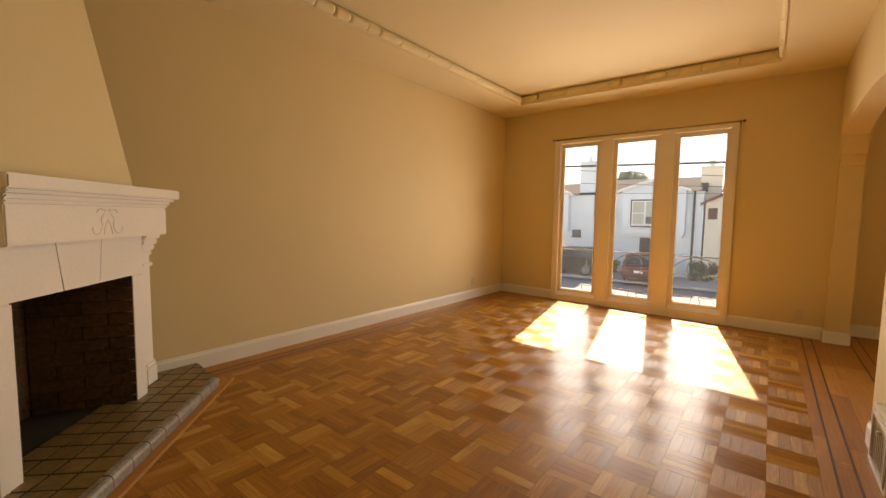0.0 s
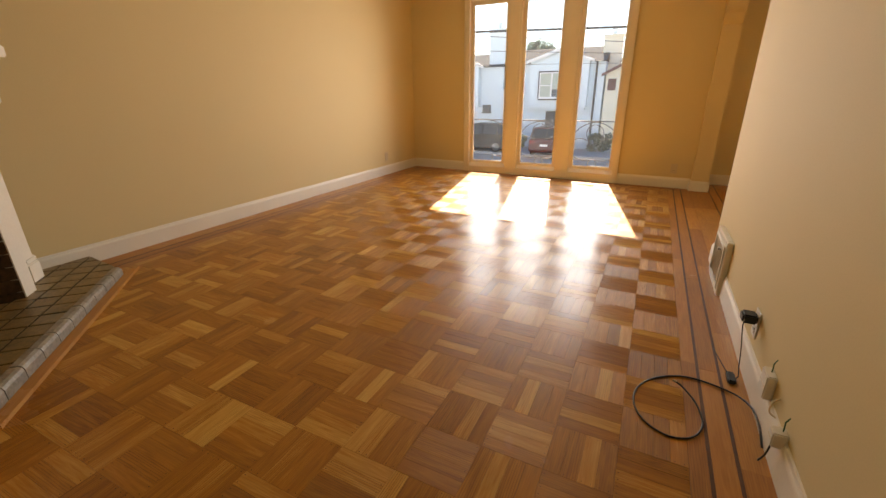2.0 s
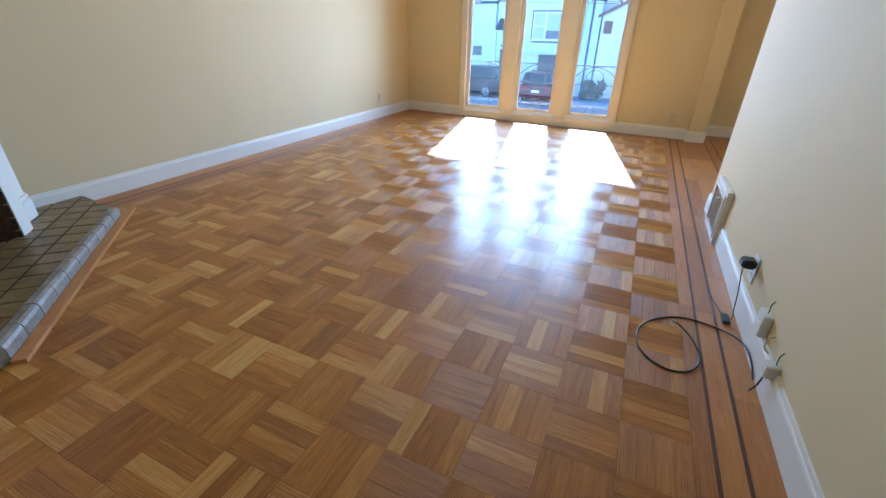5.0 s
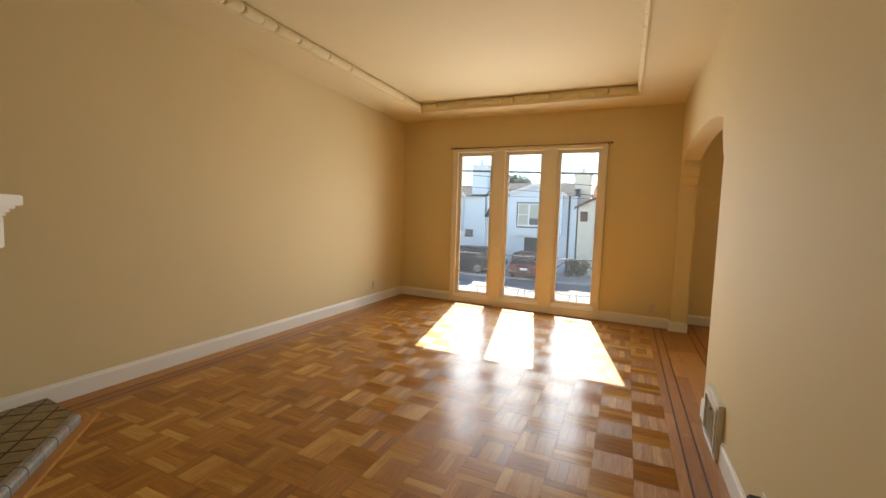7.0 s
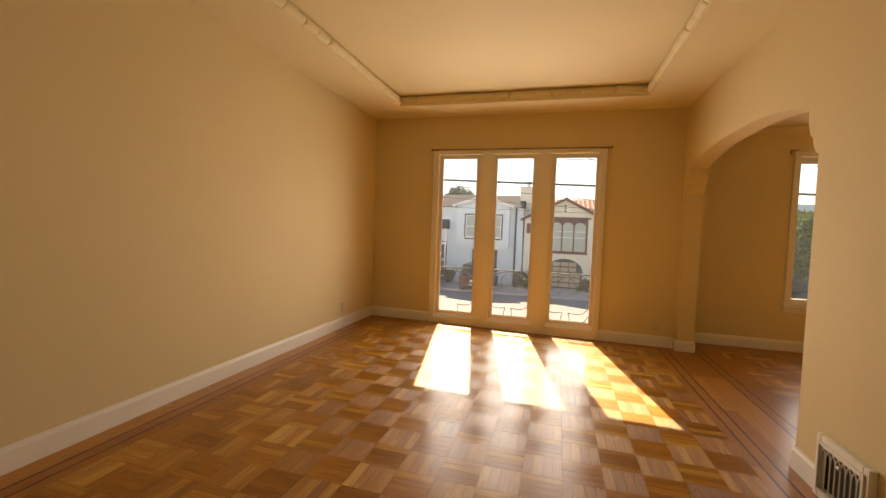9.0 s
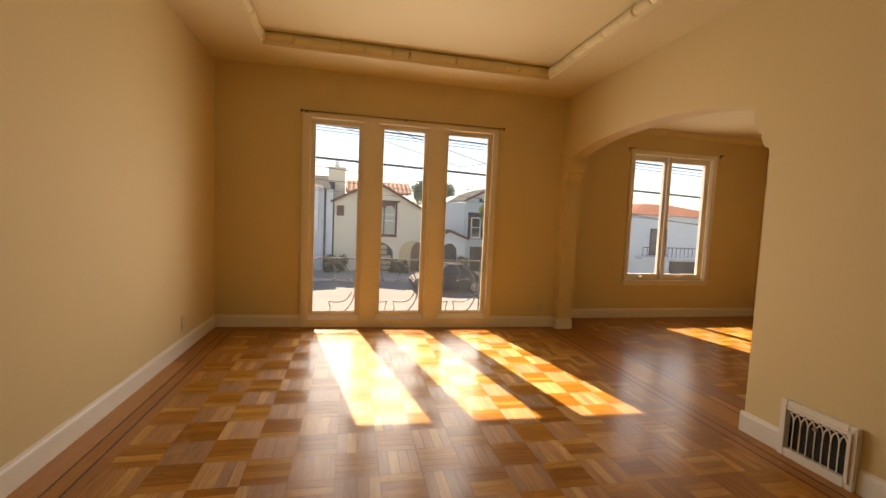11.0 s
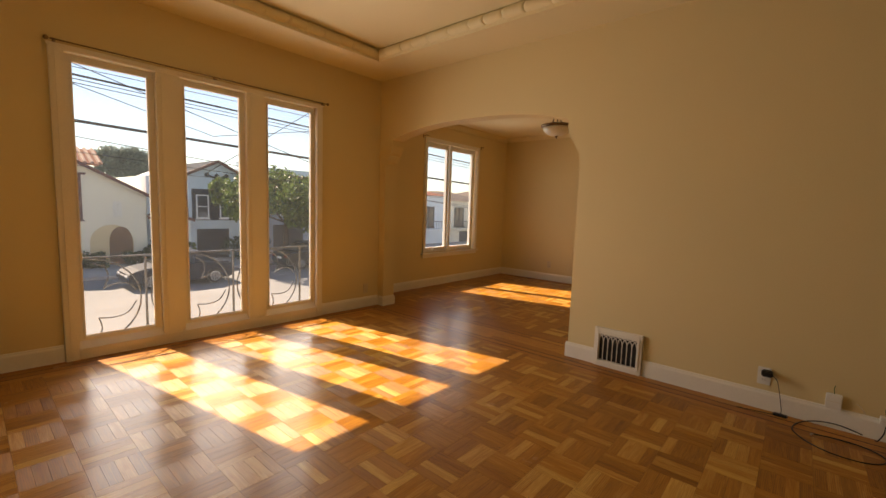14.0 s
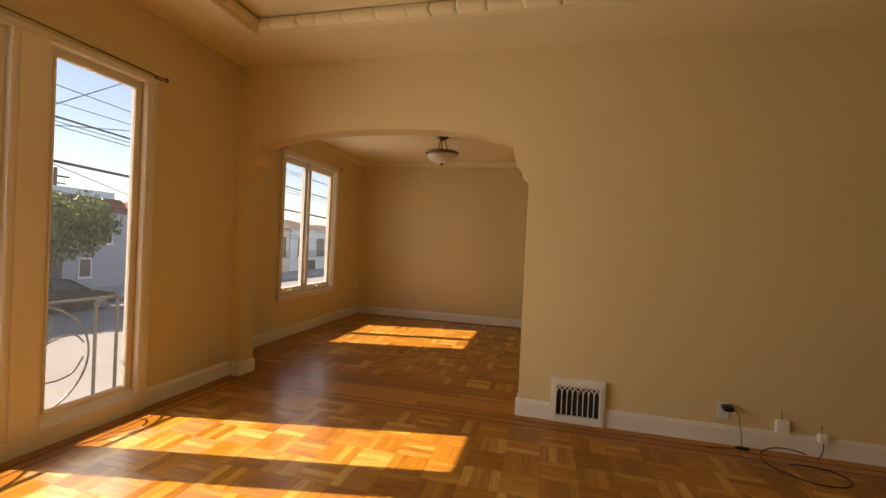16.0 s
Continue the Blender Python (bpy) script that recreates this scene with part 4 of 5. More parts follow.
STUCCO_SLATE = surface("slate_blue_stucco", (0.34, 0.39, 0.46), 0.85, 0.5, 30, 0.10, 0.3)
SHINGLE = surface("dark_shingle", (0.05, 0.055, 0.062), 0.95, 1.2, 16, 0.3, 0.5, specular=0.08)
CLAY = surface("clay_roof_tile", (0.26, 0.11, 0.075), 0.9, 1.0, 14, 0.35, 0.5, specular=0.12)
BROWNROOF = surface("weathered_brown_roof", (0.14, 0.115, 0.10), 0.9, 1.0, 14, 0.3, 0.5, specular=0.1)
REDWOOD = surface("dark_red_trim", (0.13, 0.045, 0.035), 0.6, 2, 30, 0.2, 0.2)
WHITEWOOD = surface("white_trim", (0.80, 0.80, 0.78), 0.6, 2, 30, 0.08, 0.1)
DARKDOOR = surface("dark_door", (0.05, 0.045, 0.045), 0.6, 2, 30, 0.25, 0.2)
TAN = surface("tan_garage_paint", (0.45, 0.36, 0.24), 0.6, 2, 30, 0.15, 0.2)
BLINDS = surface("pale_blind", (0.46, 0.50, 0.42), 0.6, 3, 40, 0.15, 0.1)
WINGLASS = plain("dark_window_glass", (0.06, 0.07, 0.08), 0.06)
IRON = plain("wrought_iron", (0.06, 0.06, 0.068), 0.45, 0.6)
CABLE = plain("cable_black", (0.02, 0.02, 0.022), 0.7)


def leaves_material(name, low, high):
    m, nodes, links, p = shader(name)
    geo, ramp = nodes.new("ShaderNodeNewGeometry"), nodes.new("ShaderNodeValToRGB")
    ramp.color_ramp.elements[0].color, ramp.color_ramp.elements[1].color = (*low, 1), (*high, 1)
    links.new(geo.outputs["Random Per Island"], ramp.inputs[0]), links.new(ramp.outputs[0], p.inputs["Base Color"])
    p.inputs["Roughness"].default_value = 0.35
    thin = nodes.new("ShaderNodeBsdfTranslucent")
    links.new(ramp.outputs[0], thin.inputs[0])
    mix = nodes.new("ShaderNodeMixShader")
    mix.inputs[0].default_value = 0.28
    links.new(p.outputs[0], mix.inputs[1]), links.new(thin.outputs[0], mix.inputs[2])
    links.new(mix.outputs[0], nodes["Material Output"].inputs[0])
    return m


LEAF = leaves_material("green_leaves", (0.012, 0.035, 0.008), (0.20, 0.29, 0.065))
# far leaves: distance haze is put into these paler, greyer colours
LEAF_HAZE = leaves_material("hazed_far_leaves", (0.09, 0.13, 0.11), (0.19, 0.24, 0.19))
LEAF_DARK = leaves_material("dark_leaves", (0.015, 0.04, 0.012), (0.05, 0.09, 0.03))
BARK = surface("bark", (0.09, 0.065, 0.045), 0.9, 4, 30, 0.4, 0.6)

structure("ground", boxes((-400, 400, 6.5, 600, GZ - 0.5, GZ)), ASPHALT, "pale worn concrete street reaching the horizon", "street")
structure("pavement_far", boxes((-60, 70, 25.3, 29.4, GZ + 0.0, GZ + 0.13), bevel=0.02), PAVING, "concrete pavement in front of the houses opposite", "pavement")
structure("kerb_far", boxes((-60, 70, 25.12, 25.296, GZ, GZ + 0.14), bevel=0.02), PAVING, "concrete kerb of the far pavement", "kerb")
structure("pavement_near", boxes((-60, 70, 6.6, 10.6, GZ, GZ + 0.13), bevel=0.02), PAVING, "concrete pavement below the windows", "pavement")

# unseen walls added to bounce sunlight onto the house fronts opposite
structure("wall_street_bounce", boxes((-40, -2.6, 6.0, 6.25, GZ, 4.5), (5.1, 45, 6.0, 6.25, GZ, 4.5), (-2.6, 5.1, 6.0, 6.25, GZ, -0.101), (-2.6, 5.1, 6.0, 6.25, 3.001, 4.5)), STUCCO_SLATE, "unseen plain stucco wall that bounces sunlight across the street", "wall")
FRONT = 29.0


def window_on(house, x0, x1, z0, z1, lights, frame, y=FRONT, bar=0.06, cross=0.0, pane=WINGLASS):
    """A house window: recess frame, sill, mullions and its panes."""
    w = part("window", boxes((x0 - bar, x0, y - 0.07, y + 0.05, z0 - bar, z1 + bar), (x1, x1 + bar, y - 0.07, y + 0.05, z0 - bar, z1 + bar), (x0, x1, y - 0.07, y + 0.05, z1, z1 + bar), (x0, x1, y - 0.07, y + 0.05, z0 - bar, z0)), frame, house)
    part("sill", boxes((x0 - bar - 0.06, x1 + bar + 0.06, y - 0.14, y + 0.02, z0 - bar - 0.06, z0 - bar - 0.002)), frame, w)
    step = (x1 - x0) / lights
    for k in range(lights):
        part("pane", boxes((x0 + k * step, x0 + (k + 1) * step, y - 0.025, y - 0.015, z0, z1)), pane, w)
        if k:
            part("mullion", boxes((x0 + k * step - 0.04, x0 + k * step + 0.04, y - 0.06, y - 0.026, z0, z1)), frame, w)
    if cross:
        part("crossbar", boxes((x0, x1, y - 0.055, y - 0.026, z0 + cross * (z1 - z0) - 0.025, z0 + cross * (z1 - z0) + 0.025)), frame, w)
    return w


def garage_on(house, x0, x1, z1, material, panels=4, y=FRONT, surround=None):
    d = part("garage_door", boxes((x0, x1, y - 0.03, y - 0.004, GZ + 0.14, z1)), material, house)
    h = (z1 - GZ - 0.14) / panels
    for k in range(panels):
        for q in range(4):
            w = (x1 - x0) / 4
            part("panel", boxes((x0 + q * w + 0.06, x0 + (q + 1) * w - 0.06, y - 0.05, y - 0.031, GZ + 0.2 + k * h, GZ + 0.08 + (k + 1) * h), bevel=0.008), surround or material, d)
    return d


def gable(house, name, x0, xm, x1, z0, zm, z1, y0, y1, thick, material, trim=None):
    """A roof of two slopes whose ridge runs back from the street, with boards along its front edge."""
    bm = bmesh.new()
    prism(bm, [(x0, z0), (xm, zm), (x1, z1), (x1, z1 + thick), (xm, zm + thick), (x0, z0 + thick)], y0, y1, "y")
    roof = part(name, bm, material, house)
    if trim:
        bm = bmesh.new()
        prism(bm, [(x0 - 0.08, z0 - 0.10), (xm, zm - 0.10), (x1 + 0.08, z1 - 0.10), (x1 + 0.08, z1 + 0.06), (xm, zm + 0.08), (x0 - 0.08, z0 + 0.06)], y0 - 0.06, y0 - 0.002, "y")
        part("bargeboard", bm, trim, roof)
    return roof


def chimney_on(house, x0, x1, y0, y1, z0, z1, material, pot=True):
    c = part("chimney", boxes((x0, x1, y0, y1, z0, z1), bevel=0.03), material, house)
    part("cap", boxes((x0 - 0.06, x1 + 0.06, y0 - 0.06, y1 + 0.06, z1 + 0.002, z1 + 0.10), bevel=0.02), material, c)
    if pot:
        m = (x0 + x1) / 2
        part("pot", lathe(bmesh.new(), [(0.16, 0), (0.14, 0.3), (0.18, 0.34), (0.18, 0.4)], (m, (y0 + y1) / 2, z1 + 0.10), 12), STUCCO_GREY, c)


def house_body(name, x0, x1, top, material, label, depth=12.0, y=FRONT):
    h = thing(name, ((x0 + x1) / 2, y, GZ), label, "house", "houses across the street")
    part("wall", boxes((x0, x1, y, y + depth, GZ, top)), material, h)
    return h


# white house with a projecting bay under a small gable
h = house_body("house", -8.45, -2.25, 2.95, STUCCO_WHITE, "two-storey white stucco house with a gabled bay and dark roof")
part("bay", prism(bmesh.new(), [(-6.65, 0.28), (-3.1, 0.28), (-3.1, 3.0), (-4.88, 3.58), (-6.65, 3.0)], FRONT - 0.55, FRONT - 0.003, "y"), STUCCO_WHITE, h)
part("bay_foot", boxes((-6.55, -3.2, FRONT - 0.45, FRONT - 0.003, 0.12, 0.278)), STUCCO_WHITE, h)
gable(h, "bay_roof", -6.85, -4.88, -2.9, 2.93, 3.60, 2.93, FRONT - 0.75, FRONT + 2.2, 0.07, SHINGLE, WHITEWOOD)
bm = bmesh.new()
prism(bm, [(FRONT - 0.35, 2.9), (FRONT + 2.6, 3.95), (FRONT + 2.6, 2.9)], -8.5, -2.2, "x")
part("main_roof", bm, SHINGLE, h)
w = window_on(h, -5.97, -3.67, 0.91, 2.28, 1, WHITEWOOD, FRONT - 0.55, 0.06, pane=BLINDS)
part("dark_trim", boxes((-6.11, -6.03, FRONT - 0.6, FRONT - 0.552, 0.76, 2.42), (-3.61, -3.53, FRONT - 0.6, FRONT - 0.552, 0.76, 2.42), (-6.03, -3.61, FRONT - 0.6, FRONT - 0.552, 2.342, 2.42), (-6.03, -3.61, FRONT - 0.7, FRONT - 0.552, 0.71, 0.788)), DARKDOOR, w)
for x in (-5.27, -4.37):
    part("mullion", boxes((x - 0.05, x + 0.05, FRONT - 0.62, FRONT - 0.577, 0.91, 2.28)), WHITEWOOD, w)
for x0, x1 in ((-5.97, -5.32), (-4.32, -3.67)):
    part("sash_rail", boxes((x0, x1, FRONT - 0.60, FRONT - 0.577, 1.55, 1.61)), WHITEWOOD, w)
part("lower_pane", boxes((-5.22, -4.42, FRONT - 0.581, FRONT - 0.5765, 0.91, 1.35)), WINGLASS, w)
garage_on(h, -5.62, -3.9, 0.02, DARKDOOR, 3)
part("downspout", tube(bmesh.new(), [(-2.72, FRONT - 0.07, 2.9), (-2.72, FRONT - 0.07, GZ + 0.15)], 0.06), DARKDOOR, h)
part("belt_course", boxes((-8.45, -6.66, FRONT - 0.05, FRONT - 0.002, 0.25, 0.42), (-3.09, -2.25, FRONT - 0.05, FRONT - 0.002, 0.25, 0.42)), STUCCO_WHITE, h)
part("canopy", prism(bmesh.new(), [(FRONT - 0.9, 1.35), (FRONT - 0.003, 2.0), (FRONT - 0.003, 1.35)], -8.3, -7.3, "x"), SHINGLE, h)
porch = part("porch_rail", boxes((-8.3, -7.3, FRONT - 0.9, FRONT - 0.86, -0.75, -0.68), (-8.3, -8.22, FRONT - 0.9, FRONT - 0.83, -1.6, 1.35), (-7.38, -7.3, FRONT - 0.9, FRONT - 0.83, -1.6, 1.35), (-8.3, -7.3, FRONT - 0.9, FRONT - 0.86, -1.55, -1.48)), WHITEWOOD, h)
bm = bmesh.new()
for s in (0, 1):
    tube(bm, [(-8.25, FRONT - 0.88, (-1.5, -0.72)[s]), (-7.35, FRONT - 0.88, (-0.72, -1.5)[s])], 0.03, 6)
part("cross_brace", bm, WHITEWOOD, porch)
part("porch_floor", boxes((-8.3, -7.2, FRONT - 0.92, FRONT - 0.003, GZ + 0.13, -1.6)), STUCCO_WHITE, h)
part("entry_door", boxes((-8.15, -7.45, FRONT - 0.03, FRONT - 0.002, -1.6, 0.5)), DARKDOOR, h)
chimney_on(h, -2.62, -1.55, FRONT + 1.2, FRONT + 2.0, 2.0, 4.35, STUCCO_CREAM)

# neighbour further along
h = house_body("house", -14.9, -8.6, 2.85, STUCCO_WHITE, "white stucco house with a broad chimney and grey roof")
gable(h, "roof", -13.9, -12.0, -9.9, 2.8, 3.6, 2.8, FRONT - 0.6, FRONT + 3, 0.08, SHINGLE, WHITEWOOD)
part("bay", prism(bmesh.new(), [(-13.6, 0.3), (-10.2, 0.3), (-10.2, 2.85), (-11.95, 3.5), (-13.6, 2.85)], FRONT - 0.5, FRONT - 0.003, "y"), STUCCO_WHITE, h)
bm = bmesh.new()
prism(bm, [(FRONT - 0.3, 2.8), (FRONT + 2.6, 3.8), (FRONT + 2.6, 2.8)], -14.95, -8.55, "x")
part("main_roof", bm, SHINGLE, h)
window_on(h, -13.0, -10.75, 0.8, 2.3, 3, DARKDOOR, FRONT - 0.5, 0.06, 0.5)
window_on(h, -9.95, -9.5, 0.0, 0.35, 1, DARKDOOR, FRONT, 0.06)
garage_on(h, -12.6, -10.4, 0.0, WHITEWOOD)
chimney_on(h, -9.7, -8.55, FRONT + 0.2, FRONT + 1.0, 2.0, 5.0, STUCCO_WHITE)
h = house_body("house", -21.5, -15.05, 3.1, STUCCO_CREAM, "cream stucco house with a clay tile edge")
window_on(h, -19.8, -17.0, 0.5, 2.1, 3, WHITEWOOD)
garage_on(h, -19.6, -17.2, -0.2, TAN)
part("roof_edge", prism(bmesh.new(), [(FRONT - 0.4, 2.9), (FRONT - 0.002, 3.5), (FRONT - 0.002, 2.9)], -21.5, -15.05, "x"), CLAY, h)

# cream house with a long-sloped gable and dark red window
h = thing("house", (1.2, FRONT, GZ), "cream stucco house with a red-trimmed gable and arches", "house", "houses across the street")
GAB = [(-2.15, GZ), (4.5, GZ), (4.5, 1.35), (0.42, 3.52), (-2.15, 2.2)]
part("wall", prism(bmesh.new(), GAB, FRONT, FRONT + 12, "y"), STUCCO_CREAM, h)
gable(h, "roof", -2.3, 0.42, 4.62, 2.13, 3.54, 1.29, FRONT - 0.3, FRONT + 1.1, 0.07, CLAY, REDWOOD)
bm = bmesh.new()
prism(bm, [(FRONT + 1.1, 2.9), (FRONT + 3.0, 3.75), (FRONT + 3.0, 2.9)], -1.5, 2.95, "x")
part("tile_roof", bm, CLAY, h)
for k in range(15):
    x = -1.4 + k * 0.3
    part("roof_tile", tube(bmesh.new(), [(x, FRONT + 1.08, 2.93), (x, FRONT + 2.98, 3.78)], 0.085, 6), surface("faded_tile", (0.42, 0.30, 0.24), 0.85, 2, 14, 0.4, 0.4, specular=0.2) if k == 0 else bpy.data.materials["faded_tile"], h)
w = window_on(h, -0.46, 1.74, 0.16, 2.15, 3, REDWOOD, FRONT, 0.11, pane=BLINDS)
for k in range(3):
    bm = bmesh.new()
    x0, x1 = -0.46 + k * 0.733 + 0.03, -0.46 + (k + 1) * 0.733 - 0.03
    outer = [(x0, 1.75)] + [(x0 + (x1 - x0) * (0.5 - 0.5 * math.cos(math.pi * q / 10)), 1.75 + 0.28 * math.sin(math.pi * q / 10)) for q in range(11)] + [(x1, 1.75), (x1, 2.15), (x0, 2.15)]
    prism(bm, outer, FRONT - 0.058, FRONT - 0.03, "y")
    part("arched_head", bm, REDWOOD, w)
    part("transom", boxes((x0, x1, FRONT - 0.05, FRONT - 0.03, 1.02, 1.07), (x0, x1, FRONT - 0.05, FRONT - 0.03, 1.42, 1.46)), WHITEWOOD, w)
part("window_hood", boxes((-0.75, 2.03, FRONT - 0.16, FRONT - 0.002, 2.262, 2.36), bevel=0.02), REDWOOD, h)


def arch_fill(house, name, x0, x1, spring, rise, material, y):
    pts = [(x0, GZ + 0.13), (x1, GZ + 0.13), (x1, spring)] + [((x0 + x1) / 2 + (x1 - x0) / 2 * math.cos(math.pi * q / 12), spring + rise * math.sin(math.pi * q / 12)) for q in range(1, 12)] + [(x0, spring)]
    return part(name, prism(bmesh.new(), pts, y, FRONT - 0.002, "y"), material, house)


g = arch_fill(h, "garage_arch", -0.62, 1.66, -1.15, 0.82, DARKDOOR, FRONT - 0.02)
for k in range(5):
    for q in range(3):
        z0, z1 = GZ + 0.22 + k * 0.34, GZ + 0.22 + k * 0.34 + 0.26
        inset = 0.0 if z1 < -1.1 else 0.28
        x0 = -0.52 + inset + q * (2.08 - 2 * inset) / 3
        part("panel", boxes((x0 + 0.02, x0 + (2.08 - 2 * inset) / 3 - 0.03, FRONT - 0.045, FRONT - 0.0205, z0, z1), bevel=0.006), TAN, g)
# the arch's cream is yellowed to show it lit
arch_fill(h, "entry_arch", 2.08, 3.88, -1.1, 0.9, surface("lit_cream_stucco", (0.70, 0.56, 0.34), 0.85, 0.5, 30, 0.1, 0.3), FRONT - 0.012)
arch_fill(h, "entry_recess", 2.85, 3.84, -1.1, 0.80, surface("brown_brick_porch", (0.26, 0.15, 0.09), 0.85, 1.5, 14, 0.4, 0.5), FRONT - 0.02)
bm = bmesh.new()
for r in range(4):
    for q in range(2):
        tube(bm, [(3.14 + q * 0.2 + 0.07 * math.cos(a), FRONT - 0.012, 0.3 + r * 0.2 + 0.07 * math.sin(a)) for a in [2 * math.pi * k / 10 for k in range(11)]], 0.02, 5)
part("quatrefoil_vent", bm, WHITEWOOD, h)
part("side_window", boxes((-2.0, -1.55, FRONT - 0.05, FRONT - 0.003, 1.25, 1.9)), REDWOOD, h)
for k in range(3):
    part("gable_vent", lathe(bmesh.new(), [(0.06, 0), (0.06, 0.08)], (0.42, FRONT - 0.03, 2.72 + 0.17 * k), 8), REDWOOD, h)

# pale blue-grey house with a garland on its gable
h = thing("house", (7.5, FRONT, GZ), "pale blue-grey stucco house with a garland on its gable", "house", "houses across the street")
part("wall", prism(bmesh.new(), [(6.55, GZ), (10.3, GZ), (10.3, 2.6), (9.65, 2.68), (8.1, 3.5), (6.55, 2.68)], FRONT, FRONT + 12, "y"), STUCCO_GREY, h)
gable(h, "roof", 6.4, 8.1, 9.85, 2.62, 3.52, 2.6, FRONT - 0.3, FRONT + 6, 0.07, SHINGLE, REDWOOD)
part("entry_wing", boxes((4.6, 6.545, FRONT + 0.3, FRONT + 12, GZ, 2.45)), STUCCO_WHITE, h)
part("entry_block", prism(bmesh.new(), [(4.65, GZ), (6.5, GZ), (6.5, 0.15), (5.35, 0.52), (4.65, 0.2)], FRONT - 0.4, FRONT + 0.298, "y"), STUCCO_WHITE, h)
gable(h, "entry_roof", 4.5, 5.35, 6.6, 0.2, 0.55, 0.05, FRONT - 0.55, FRONT + 0.29, 0.07, REDWOOD, REDWOOD)
pts = [(4.9, GZ + 0.13), (5.9, GZ + 0.13), (5.9, -0.9)] + [(5.4 + 0.5 * math.cos(math.pi * q / 12), -0.9 + 0.6 * math.sin(math.pi * q / 12)) for q in range(1, 12)] + [(4.9, -0.9)]
part("entry_door", prism(bmesh.new(), pts, FRONT - 0.42, FRONT - 0.402, "y"), DARKDOOR, h)
# thin dark slab on the wall paints the shade of a recess
part("loggia_shade", boxes((6.72, 9.5, FRONT - 0.012, FRONT - 0.002, 0.02, 1.85)), SHINGLE, h)
window_on(h, 7.0, 7.55, 0.2, 1.45, 1, WHITEWOOD, FRONT - 0.012, 0.07, 0.5)
window_on(h, 8.3, 9.2, 0.2, 1.45, 2, WHITEWOOD, FRONT - 0.012, 0.07, 0.5)
garage_on(h, 6.95, 8.75, -0.5, DARKDOOR)
arch = [(8.1 + 0.55 * s, 2.55 + 0.16 * s * s) for s in (-1, -0.75, -0.5, -0.25, 0, 0.25, 0.5, 0.75, 1)]
bm = tube(bmesh.new(), [(x, FRONT - 0.04, z) for x, z in arch], 0.06, 6)
for x in (7.55, 8.1, 8.65):
    bmesh.ops.create_icosphere(bm, subdivisions=1, radius=0.14, matrix=Matrix.Translation((x, FRONT - 0.04, 2.7 if x != 8.1 else 2.68)))
part("garland", bm, SHINGLE, h)

# slate-blue house behind the tree, and those beyond
h = house_body("house", 10.6, 19.0, 2.2, STUCCO_SLATE, "slate-blue stucco house with a clay mansard roof")
part("mansard", prism(bmesh.new(), [(FRONT - 0.3, 2.2), (FRONT + 0.6, 3.1), (FRONT + 0.6, 2.2)], 10.6, 19.0, "x"), CLAY, h)
part("attic", boxes((11.0, 18.6, FRONT + 0.61, FRONT + 8, 2.21, 3.5)), STUCCO_GREY, h)
chimney_on(h, 11.35, 12.55, FRONT + 4.1, FRONT + 5.0, 2.3, 4.0, STUCCO_WHITE)
window_on(h, 16.25, 16.85, -1.55, -0.55, 1, WHITEWOOD)
part("entry_door", boxes((14.5, 15.4, FRONT - 0.03, FRONT - 0.002, GZ + 0.13, -0.3)), DARKDOOR, h)
garage_on(h, 11.6, 13.8, -0.3, DARKDOOR)
window_on(h, 12.0, 14.0, 0.4, 1.7, 3, WHITEWOOD)
window_on(h, 16.0, 18.0, 0.4, 1.7, 3, WHITEWOOD)
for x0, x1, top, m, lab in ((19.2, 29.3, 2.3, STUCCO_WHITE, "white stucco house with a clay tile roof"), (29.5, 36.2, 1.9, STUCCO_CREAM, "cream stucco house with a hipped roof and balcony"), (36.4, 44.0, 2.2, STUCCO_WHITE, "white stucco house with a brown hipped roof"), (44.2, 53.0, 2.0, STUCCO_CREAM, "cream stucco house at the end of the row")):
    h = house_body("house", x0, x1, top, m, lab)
    bm = bmesh.new()
    c = (x0 + x1) / 2
    base = [bm.verts.new(v) for v in ((x0 - 0.3, FRONT - 0.4, top + 0.002), (x1 + 0.3, FRONT - 0.4, top + 0.002), (x1 + 0.3, FRONT + 9, top + 0.002), (x0 - 0.3, FRONT + 9, top + 0.002))]
    tops = [bm.verts.new(v) for v in ((c - 1.2, FRONT + 3.4, top + 1.05), (c + 1.2, FRONT + 3.4, top + 1.05), (c + 1.2, FRONT + 5, top + 1.05), (c - 1.2, FRONT + 5, top + 1.05))]
    for i in range(4):
        bm.faces.new((base[i], base[(i + 1) % 4], tops[(i + 1) % 4], tops[i]))
    bm.faces.new(base[::-1]), bm.faces.new(tops)
    part("roof", bm, CLAY if x0 < 20 else BROWNROOF, h)
    for k in (0.2, 0.7):
        wx = x0 + k * (x1 - x0)
        w = window_on(h, wx, wx + 1.3, -0.62, 1.2, 2, SHINGLE, FRONT, 0.07)
    b = part("balcony", boxes((x0 + 0.8, x1 - 0.8, FRONT - 0.7, FRONT - 0.004, -0.98, -0.84)), m, h)
    for k in range(24):
        x = x0 + 0.9 + k * (x1 - x0 - 1.8) / 23
        part("baluster", boxes((x - 0.015, x + 0.015, FRONT - 0.68, FRONT - 0.65, -0.838, -0.15)), IRON, b)
    part("rail", boxes((x0 + 0.85, x1 - 0.85, FRONT - 0.69, FRONT - 0.64, -0.149, -0.10)), IRON, b)
    garage_on(h, c - 1.2, c + 1.2, -1.2, DARKDOOR)


# ---------------------------------------------------------------- cars
RUBBER = plain("tyre_rubber", (0.02, 0.02, 0.02), 0.8)
ALLOY = plain("alloy_rim", (0.45, 0.45, 0.46), 0.3, 1.0)
CARGLASS = plain("car_glass", (0.015, 0.018, 0.02), 0.05)
